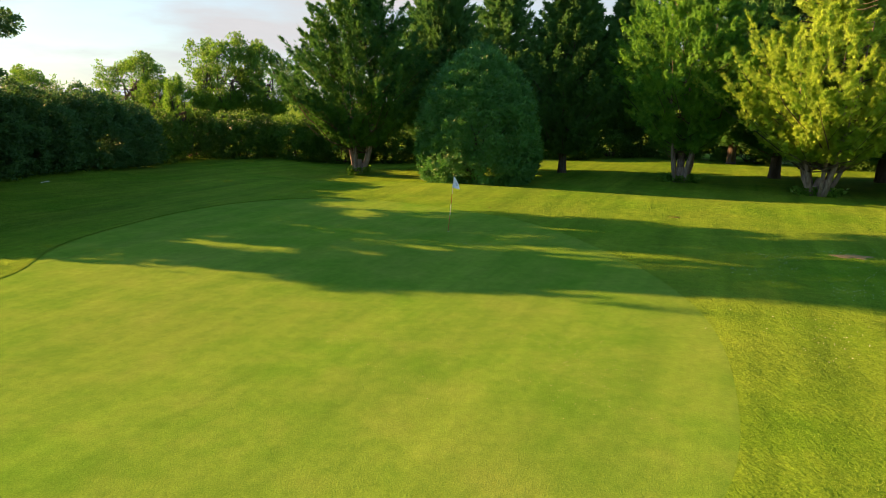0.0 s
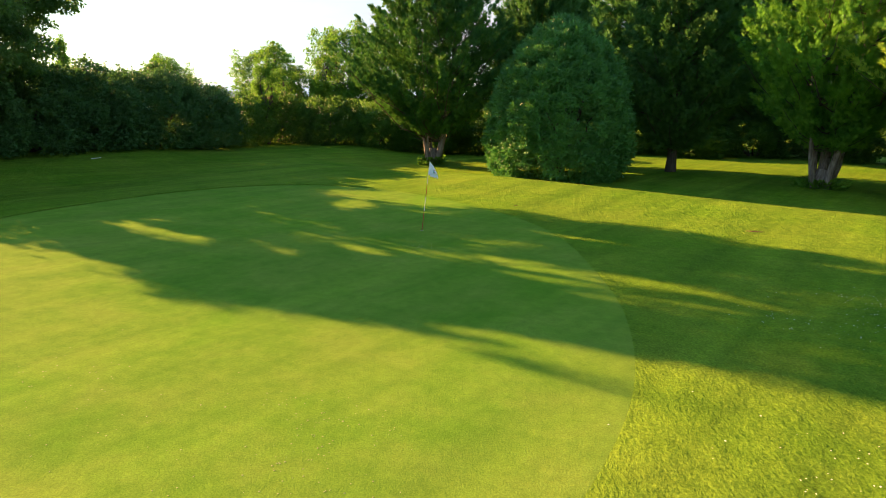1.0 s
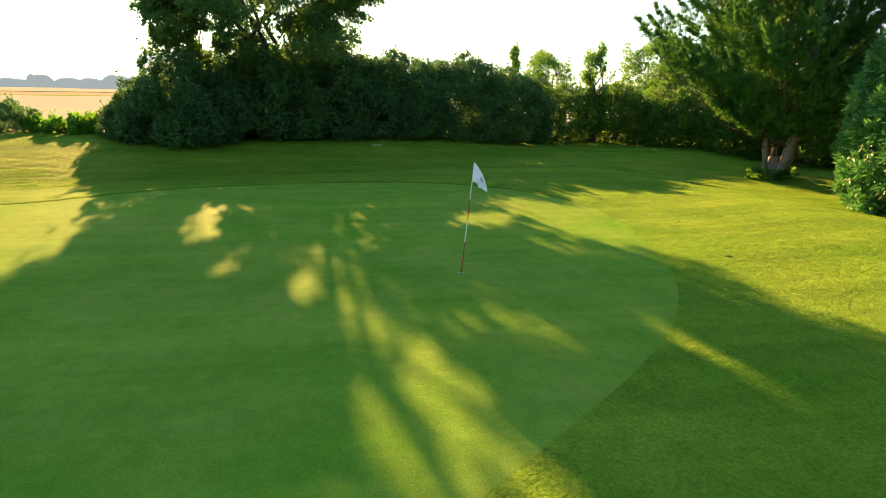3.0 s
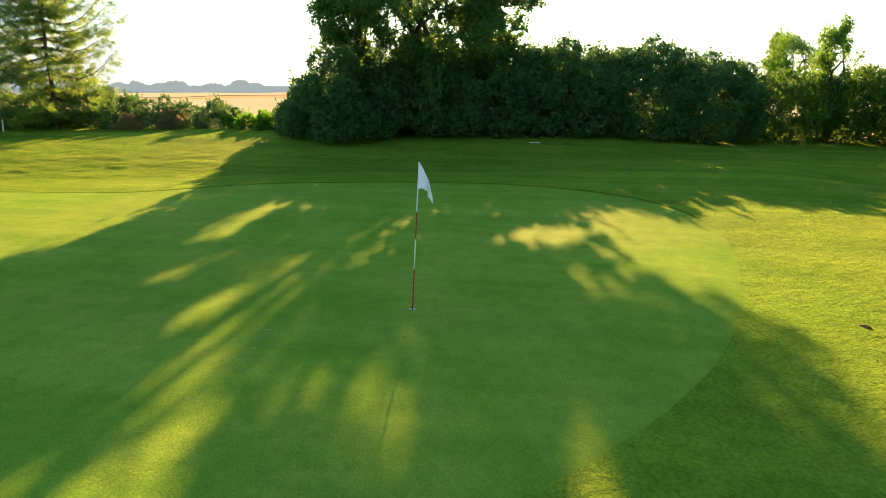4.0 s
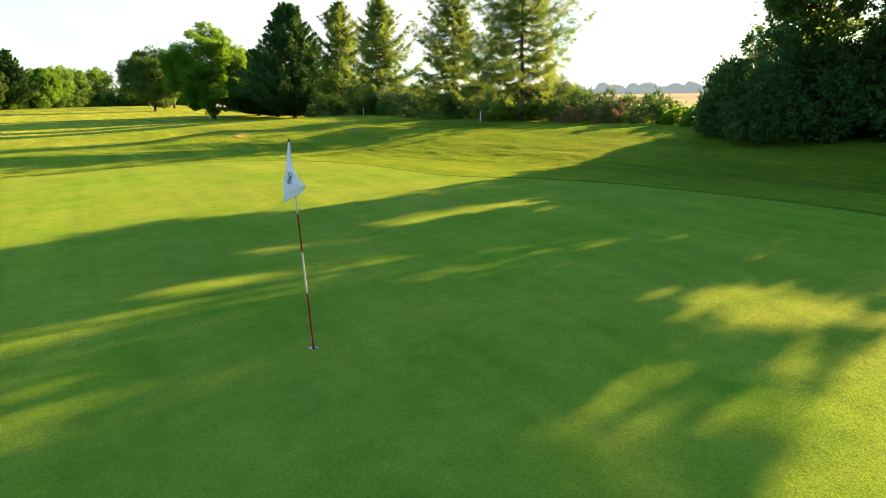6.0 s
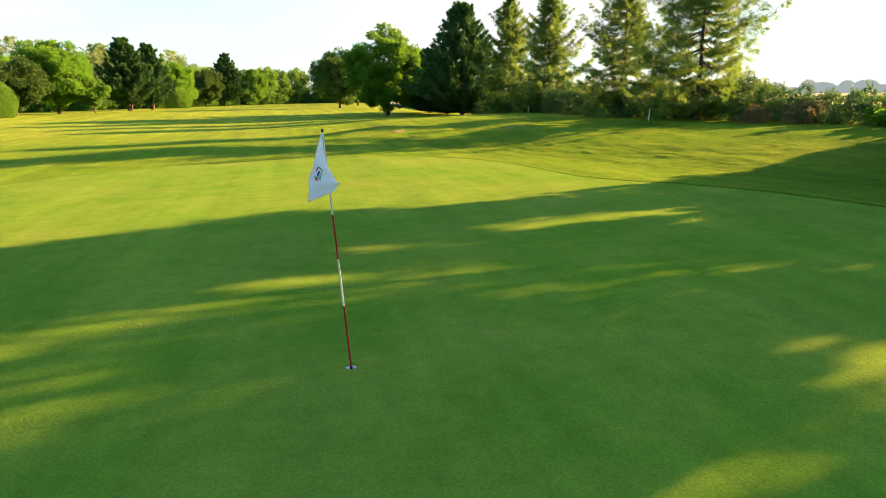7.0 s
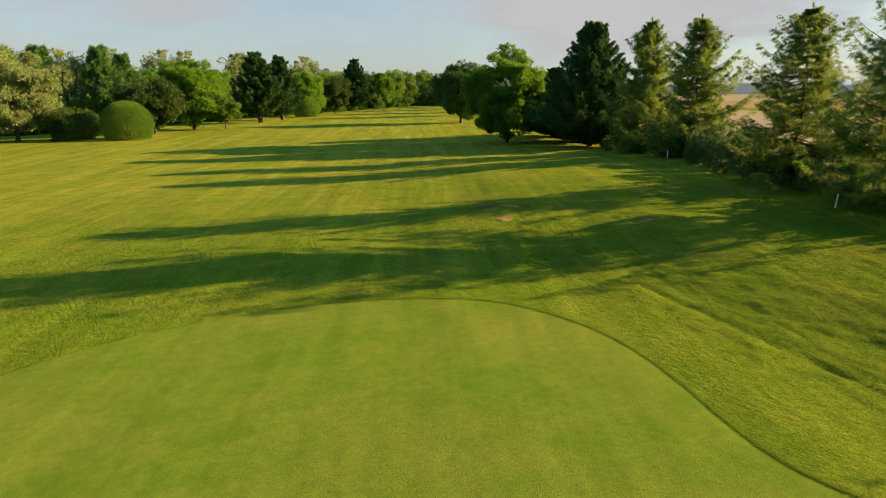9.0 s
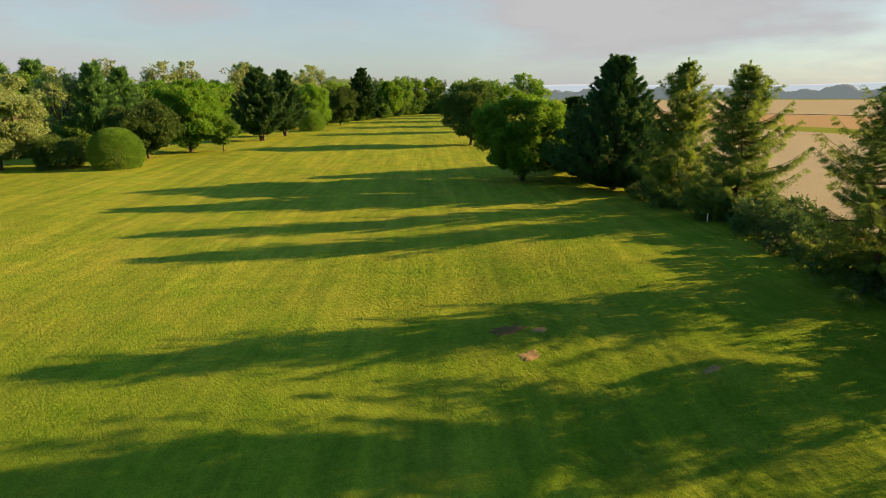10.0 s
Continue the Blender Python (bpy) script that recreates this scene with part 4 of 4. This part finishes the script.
# ---- the flag ----
WHITE = plain("white_paint", (0.78, 0.78, 0.76), 0.35)
RED = plain("dark_red_paint", (0.40, 0.015, 0.03), 0.35)
BLACK = plain("black_rubber", (0.02, 0.02, 0.02), 0.5)
CLOTH = plain("white_nylon", (0.86, 0.90, 0.96), 0.6, 0.2, 0.03)
tr, mx = CLOTH.node_tree.nodes.new("ShaderNodeBsdfTranslucent"), CLOTH.node_tree.nodes.new("ShaderNodeMixShader")
tr.inputs["Color"].default_value, mx.inputs["Fac"].default_value = (0.88, 0.92, 0.98, 1), 0.5
for k in list(CLOTH.node_tree.links):
    if k.to_socket.name == "Surface":
        CLOTH.node_tree.links.new(k.from_socket, mx.inputs[1])
        CLOTH.node_tree.links.new(tr.outputs["BSDF"], mx.inputs[2])
        CLOTH.node_tree.links.new(mx.outputs["Shader"], k.to_socket)
        break
TEAL, LOGO_RED, LOGO_BLUE = plain("teal_print", (0.05, 0.42, 0.33), 0.6), plain("red_print", (0.55, 0.03, 0.05), 0.6), plain("blue_print", (0.03, 0.10, 0.42), 0.6)


def part(name, data, mat, parent, label="", smooth=True):
    """One mesh object under a thing or a part; data is (verts, tris)."""
    ob = new(name, mesh_of(name, data[0], data[1], mat, smooth))
    ob.parent = parent
    return tagged(ob, label) if label else ob


flag = new("golf_flag")
flag.matrix_basis = pose(PIN[0], PIN[1], float(height(*PIN))) @ Vector((0, 0, 1)).rotation_difference(Vector((0.19, 0.095, 2.12))).to_matrix().to_4x4()
tagged(flag, "leaning golf flagstick, red and white bands, limp white flag", "flag")
for z0, z1, mat, lab in ((-0.10, 0.61, RED, "dark red band"), (0.61, 1.04, WHITE, "white band"), (1.04, 1.43, RED, "dark red band"), (1.43, 2.11, WHITE, "white band")):
    k = lambda z: 0.0095 - 0.0022 * z / 2.1
    zs = [z0, z0 + 0.002, z1 - 0.002, z1]
    part("pole_band", tube([(0, 0, z) for z in zs], [k(z) for z in zs], 14), mat, flag, lab)
part("cap", tube([(0, 0, 2.105), (0, 0, 2.11), (0, 0, 2.128), (0, 0, 2.132)], [0.004, 0.011, 0.011, 0.003], 14), BLACK, flag, "black rubber cap")
part("ferrule", tube([(0, 0, -0.10), (0, 0, 0.0), (0, 0, 0.012), (0, 0, 0.016)], [0.012, 0.012, 0.012, 0.009], 14), BLACK, flag)


def bow(a, b, c, s):
    """A smooth line from a over b (half way) to c."""
    m = 2 * np.array(b) - 0.5 * (np.array(a) + np.array(c))
    return np.array(a) * (1 - s) ** 2 + m * 2 * s * (1 - s) + np.array(c) * s * s


def cloth_at(u, v):
    """The limp flag: u from the pole outwards, v down the pole; it drops to a fold and swings round to its low corner."""
    top = bow((0.010, 0.0, 2.105), (0.175, 0.115, 1.87), (0.27, 0.165, 1.62), u)
    low = bow((0.010, 0.0, 1.745), (-0.025, 0.12, 1.72), (0.06, 0.11, 1.64), u)
    p = top * (1 - v) + low * v
    wave = (math.sin(6.5 * u + 2.5 * v) + 0.7 * math.sin(17 * u + 4 * v)) * u * (0.7 + 0.6 * v)
    return p + np.array((-0.016, 0.012, 0.006)) * wave


NU, NV = 40, 22
front = np.array([cloth_at(i / (NU - 1), j / (NV - 1)) for i in range(NU) for j in range(NV)])
q = grid_faces(NU, NV)
tri = np.concatenate([q[:, [0, 1, 2]], q[:, [0, 2, 3]]])
cloth = part("cloth", (front, tri), CLOTH, flag, "white hanging cloth with a small printed emblem")
thick = cloth.modifiers.new("thickness", "SOLIDIFY")
thick.thickness, thick.offset = 0.0012, 0.0


def print_patch(u0, u1, v0, v1, mat):
    """A small printed shape on both faces of the cloth."""
    pieces = []
    for side in (1, -1):
        us, vs = np.linspace(u0, u1, 4), np.linspace(v0, v1, 4)
        pts = []
        for a in us:
            for b in vs:
                p = cloth_at(a, b)
                nrm = np.cross(cloth_at(a + 0.01, b) - p, cloth_at(a, b + 0.01) - p)
                pts.append(p + side * 0.0035 * nrm / np.linalg.norm(nrm))
        f = grid_faces(4, 4)
        pieces.append((np.array(pts), np.concatenate([f[:, [0, 1, 2]], f[:, [0, 2, 3]]])))
    part("emblem", join(pieces), mat, cloth)


for u0, u1, v0, v1, mat in ((0.46, 0.52, 0.14, 0.19, LOGO_RED), (0.61, 0.66, 0.22, 0.30, LOGO_RED), (0.49, 0.58, 0.24, 0.32, LOGO_BLUE), (0.44, 0.46, 0.18, 0.40, TEAL), (0.59, 0.61, 0.16, 0.38, TEAL), (0.46, 0.66, 0.34, 0.36, TEAL), (0.48, 0.64, 0.38, 0.41, TEAL)):
    print_patch(u0, u1, v0, v1, mat)

cup = tagged(new("hole_cup"), "white plastic cup liner sunk in the turf", "golf hole")
cup.matrix_basis = pose(PIN[0], PIN[1], float(height(*PIN)) - 0.075)
part("liner", tube([(0, 0, 0), (0, 0, 0.03), (0, 0, 0.072)], [0.0538, 0.0538, 0.0538], 28), WHITE, cup)
part("bottom", tube([(0, 0, 0.0), (0, 0, 0.012), (0, 0, 0.013)], [0.0535, 0.0535, 0.021], 28), WHITE, cup)

# ---- fields and distance ----
def crop_material(name, a, b, c):
    m, n, l = nodes_of(name)
    f, g = noise_node(n, l, 6.0, 6, 0.7, (1, 0.3, 1, 12)), noise_node(n, l, 0.03, 5, 0.6, (1, 3, 1, 12))
    col = mixed(n, l, ramp(n, l, g, [(0.4, (0, 0, 0)), (0.65, (0.8, 0.8, 0.8))]), ramp(n, l, f, [(0.3, a), (0.7, b)]), c)
    dif, o = n.new("ShaderNodeBsdfDiffuse"), n.new("ShaderNodeOutputMaterial")
    l.new(col, dif.inputs["Color"])
    l.new(bump(n, l, f, 0.6, 0.1), dif.inputs["Normal"])
    l.new(dif.outputs["BSDF"], o.inputs["Surface"])
    return m


WHEAT = crop_material("ripe_wheat", (0.20, 0.215, 0.14), (0.30, 0.33, 0.22), (0.26, 0.29, 0.185))
STUBBLE = crop_material("pale_stubble", (0.23, 0.20, 0.11), (0.31, 0.27, 0.15), (0.25, 0.235, 0.11))
BEET = crop_material("green_crop", (0.10, 0.17, 0.03), (0.16, 0.23, 0.045), (0.13, 0.20, 0.03))
NEAR = np.array([(-30, 120), (-34, 60), (-36, 40), (-37.5, 24), (-38.5, 14), (-41.5, 3), (-46, -10), (-52, -20), (-55, -32), (-60, -52), (-74, -90), (-100, -140)], float)
FAR = np.array([(-560, 620), (-610, 420), (-640, 280), (-650, 160), (-650, 60), (-640, -40), (-630, -120), (-600, -220), (-560, -300), (-520, -380), (-450, -430), (-380, -470)], float)


def field_sheet(name, s0, s1, tall, mat, label):
    """A crop between two shares of the way from the hedge to the horizon, standing as tall as its stalks."""
    n = 50
    k = np.linspace(0, len(NEAR) - 1, n)
    a = np.stack([np.interp(k, np.arange(len(NEAR)), NEAR[:, j]) for j in (0, 1)], 1)
    b = np.stack([np.interp(k, np.arange(len(FAR)), FAR[:, j]) for j in (0, 1)], 1)
    sh = s0 + (s1 - s0) * np.linspace(0, 1, 24) ** 2
    sh = np.r_[s0, sh]
    xy = a[:, None] + (b - a)[:, None] * sh[None, :, None]
    z = height(xy[..., 0], xy[..., 1]) + tall
    z[:, 0] -= tall + 0.05
    f = grid_faces(n, len(sh))
    ob = new(name, mesh_of(name, np.concatenate([xy, z[..., None]], -1).reshape(-1, 3), f, mat, False))
    return tagged(ob, label, "field", kind="structure")


field_sheet("wheat_field", 0.0, 0.17, 0.55, WHEAT, "ripe golden wheat field beyond the hedge")
field_sheet("green_crop_field", 0.172, 0.21, 0.35, BEET, "strip of green crop between the wheat fields")
field_sheet("stubble_field", 0.212, 0.36, 0.25, STUBBLE, "pale yellow stubble field")
field_sheet("far_wheat_field", 0.362, 1.0, 0.45, WHEAT, "distant wheat field reaching the woods")


# the air's haze is put in as a pale glow of the surface itself
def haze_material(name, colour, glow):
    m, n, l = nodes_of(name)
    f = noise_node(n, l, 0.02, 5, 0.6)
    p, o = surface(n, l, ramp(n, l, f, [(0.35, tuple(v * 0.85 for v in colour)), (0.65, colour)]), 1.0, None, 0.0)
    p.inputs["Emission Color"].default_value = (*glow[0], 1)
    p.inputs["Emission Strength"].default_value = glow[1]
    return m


def skyline(name, radius, base, rise, lump, seed, a0, a1, n, mat, label):
    """A far line of woods or hills: a ridge with an uneven top, seen only from one side."""
    rng = np.random.default_rng(seed)
    ang = np.radians(np.linspace(a0, a1, n))
    top = np.array([0.5 + 0.5 * noise.noise(Vector((math.cos(w) * 3, math.sin(w) * 3, seed))) for w in ang])
    fine = np.zeros(n)
    for c, wide, tall in zip(rng.uniform(0, n, n // 5), rng.uniform(2.5, 8.0, n // 5), rng.uniform(0.2, 1.0, n // 5) ** 1.6):
        d = np.abs(np.arange(n) - c) / wide                  # one rounded crown
        fine = np.maximum(fine, tall * np.sqrt(np.maximum(1 - d * d, 0)))
    z = base + rise * top + lump * fine + 0.12 * lump * rng.uniform(0, 1, n)
    ring = np.stack([np.cos(ang) * radius - 20, np.sin(ang) * radius + 20], 1)
    back = np.stack([np.cos(ang) * (radius + 60) - 20, np.sin(ang) * (radius + 60) + 20], 1)
    V = np.concatenate([np.c_[ring, np.full(n, -3.0)], np.c_[ring, z * 0.75], np.c_[(ring + back) / 2, z], np.c_[back, np.full(n, -3.0)]])
    V = V.reshape(4, n, 3).transpose(1, 0, 2).reshape(-1, 3)
    return tagged(new(name, mesh_of(name, V, grid_faces(n, 4), mat, True)), label, "distance", kind="structure")


skyline("backdrop_woods", 700, 5, 5, 7, 3, 118, 262, 1100, haze_material("far_woods_haze_glow", (0.045, 0.07, 0.045), ((0.44, 0.48, 0.49), 0.095)), "hazy line of distant woods")
skyline("backdrop_hills", 2300, 14, 26, 2, 9, 90, 270, 300, haze_material("far_hills_haze_glow", (0.10, 0.12, 0.13), ((0.66, 0.72, 0.76), 0.19)), "pale blue hills in the haze")

# ---- small things on the course ----
def stake(x, y):
    root = new("white_stake")
    root.matrix_basis = pose(x, y, float(height(x, y)), 2, 3, x * 40)
    tagged(root, "white wooden boundary stake at the hedge", "stake", "boundary stakes")
    part("post", tube([(0, 0, -0.1), (0, 0, 0.66), (0, 0, 0.70)], [0.035, 0.035, 0.022], 8), WHITE, root, smooth=False)
    return root


for x, y in ((-32.8, 3.4), (-43.2, -18.0), (-49.6, -33.0)):
    stake(x, y)

SOIL = plain("bare_soil", (0.11, 0.085, 0.032), 0.95, 0.1, 0.45)
SAND = plain("dry_sandy_soil", (0.22, 0.19, 0.085), 0.95, 0.1, 0.4)


def bare_patch(x, y, rx, ry, mat, label, seed):
    rng = np.random.default_rng(seed)
    n, m = 36, 7
    w = np.arange(n) * 2 * math.pi / n
    edge = 0.85 + 0.5 * np.array([noise.noise(Vector((math.cos(a) * 2.2, math.sin(a) * 2.2, seed))) for a in w]) + 0.16 * rng.normal(size=n)
    sh = np.linspace(0.02, 1, m)
    X = x + rx * np.cos(w)[:, None] * edge[:, None] * sh
    Y = y + ry * np.sin(w)[:, None] * edge[:, None] * sh
    Z = height(X, Y) + 0.012 * (1 - sh ** 2) + 0.006 * rng.normal(size=X.shape) * (1 - sh) + np.where(sh > 0.99, -0.01, 0.012)
    tagged(new("bare_patch", mesh_of("bare_patch", np.stack([X, Y, Z], -1).reshape(-1, 3), grid_faces(n, m, True), mat, True)), label, "bare ground", "bare patches")


bare_patch(-18.4, -5.9, 0.95, 0.55, SOIL, "patch of dark bare soil on the mound", 1)
bare_patch(-18.0, -3.6, 0.55, 0.40, SAND, "small patch of dry sandy soil on the mound", 2)
bare_patch(-19.6, -5.3, 0.40, 0.30, SAND, "small patch of dry sandy soil on the mound", 3)
bare_patch(-23.2, 0.6, 0.45, 0.22, SAND, "worn dry patch on the bank", 4)
bare_patch(1.7, 28.75, 0.09, 0.05, SOIL, "small divot of torn turf", 5)
bare_patch(9.7, 26.9, 0.22, 0.09, SOIL, "small divot of torn turf", 6)

bare_patch(13.2, 20.1, 0.8, 0.35, SAND, "worn dry patch in the rough", 7)
strip = new("white_strip", mesh_of("white_strip", [(-0.28, -0.02, 0), (0.28, -0.02, 0), (0.28, 0.02, 0), (-0.28, 0.02, 0), (-0.27, -0.015, 0.025), (0.27, -0.015, 0.025), (0.27, 0.015, 0.025), (-0.27, 0.015, 0.025)],
                                   [(0, 1, 5, 4), (1, 2, 6, 5), (2, 3, 7, 6), (3, 0, 4, 7), (4, 5, 6, 7), (3, 2, 1, 0)], WHITE))
strip.matrix_basis = pose(-22.1, 32.4, float(height(-22.1, 32.4)), 0, 0, 80)
tagged(strip, "white marker strip lying on the grass by the hedge", "marker")


# ---- loose grass ----
def inside_green(x, y):
    a = np.arctan2(y - PIN[1], x - PIN[0])
    r = np.interp(a, ang, far_r, period=2 * math.pi)
    return np.hypot(x - PIN[0], y - PIN[1]) / r


def blades(name, X, Y, tall, wide, seed, mat, label, lean=0.5):
    """Single blades of grass, each a narrow bent triangle."""
    rng = np.random.default_rng(seed)
    n = len(X)
    base = np.stack([X, Y, height(X, Y) - 0.004], 1)
    w = rng.uniform(0, 2 * math.pi, n)
    side = np.stack([np.cos(w), np.sin(w), np.zeros(n)], 1) * wide
    tip = base + rng.normal(size=(n, 3)) * np.array([lean, lean, 0]) * tall + np.array([0, 0, 1]) * (tall * rng.uniform(0.6, 1.3, n))[:, None]
    V = np.stack([base - side, base + side, tip], 1).reshape(-1, 3)
    return tagged(new(name, mesh_of(name, V, np.arange(3 * n).reshape(-1, 3), mat)), label, "grass", kind="stuff")


rng = np.random.default_rng(77)
X, Y = rng.uniform(-36, 18, 900000), rng.uniform(-8, 38, 900000)
d = inside_green(X, Y)
clumpy = np.sin(X * 7.1 + 2 * np.sin(Y * 3.3)) * np.sin(Y * 8.3 + 2 * np.sin(X * 2.9))
keep = (d > 1.002) & (rng.uniform(0, 1, len(X)) < np.clip((d - 0.99) / 0.06, 0, 1) * np.where((X > 2) & (Y < 33), 0.6, 0.45) * (0.62 + 0.38 * clumpy))
blades("rough_grass", X[keep], Y[keep], 0.030, 0.006, 5, BLADES, "short coarse blades of rough grass round the green")
rim_u = rng.uniform(0, len(ang), 80000)
rim_u = rim_u[RIM[np.minimum(rim_u.astype(int), len(ang) - 1), 0] < -5]
NR = len(rim_u)
rim_x, rim_y = (np.interp(rim_u, np.arange(len(ang) + 1), np.r_[RIM[:, j], RIM[0, j]]) for j in (0, 1))
f = 1.001 + rng.exponential(0.005, NR)
blades("collar_grass", PIN[0] + (rim_x - PIN[0]) * f + rng.normal(size=NR) * 0.012, PIN[1] + (rim_y - PIN[1]) * f + rng.normal(size=NR) * 0.012, 0.036, 0.005, 6, BLADES, "slightly longer grass along the edge of the green")
tuft = np.stack([rng.uniform(-20.5, -15.6, 260), rng.uniform(2, 24, 260)], 1)
tuft = tuft[rng.integers(0, 260, 26000)]
xx = tuft[:, 0] + rng.normal(size=26000) * 0.07
yy = tuft[:, 1] + rng.normal(size=26000) * 0.30
blades("tall_grass", xx, yy, 0.055, 0.006, 7, BLADES, "loose tussocks of longer grass on the bank")

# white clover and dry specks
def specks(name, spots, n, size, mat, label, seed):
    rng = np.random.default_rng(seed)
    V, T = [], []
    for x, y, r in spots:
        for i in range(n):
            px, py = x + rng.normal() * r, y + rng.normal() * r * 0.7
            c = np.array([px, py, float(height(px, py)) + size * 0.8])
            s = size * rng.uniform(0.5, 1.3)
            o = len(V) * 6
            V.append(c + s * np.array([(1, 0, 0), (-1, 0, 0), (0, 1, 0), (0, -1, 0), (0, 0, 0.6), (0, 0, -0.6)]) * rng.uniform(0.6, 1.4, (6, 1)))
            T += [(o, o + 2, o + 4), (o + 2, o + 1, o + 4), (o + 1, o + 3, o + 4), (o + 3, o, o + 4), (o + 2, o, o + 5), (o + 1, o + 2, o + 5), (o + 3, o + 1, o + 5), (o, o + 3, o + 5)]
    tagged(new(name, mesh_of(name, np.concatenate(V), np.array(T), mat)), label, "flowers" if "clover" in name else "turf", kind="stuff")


specks("clover_flowers", [(10.8, 19.9, 0.7), (11.0, 16.0, 0.6), (13.3, 20.5, 0.8), (9.5, 18.2, 0.8), (12.2, 17.5, 0.9), (8.6, 12.5, 1.0)], 70, 0.012, plain("clover_white", (0.50, 0.54, 0.42), 0.8), "small white clover flowers in the rough", 3)
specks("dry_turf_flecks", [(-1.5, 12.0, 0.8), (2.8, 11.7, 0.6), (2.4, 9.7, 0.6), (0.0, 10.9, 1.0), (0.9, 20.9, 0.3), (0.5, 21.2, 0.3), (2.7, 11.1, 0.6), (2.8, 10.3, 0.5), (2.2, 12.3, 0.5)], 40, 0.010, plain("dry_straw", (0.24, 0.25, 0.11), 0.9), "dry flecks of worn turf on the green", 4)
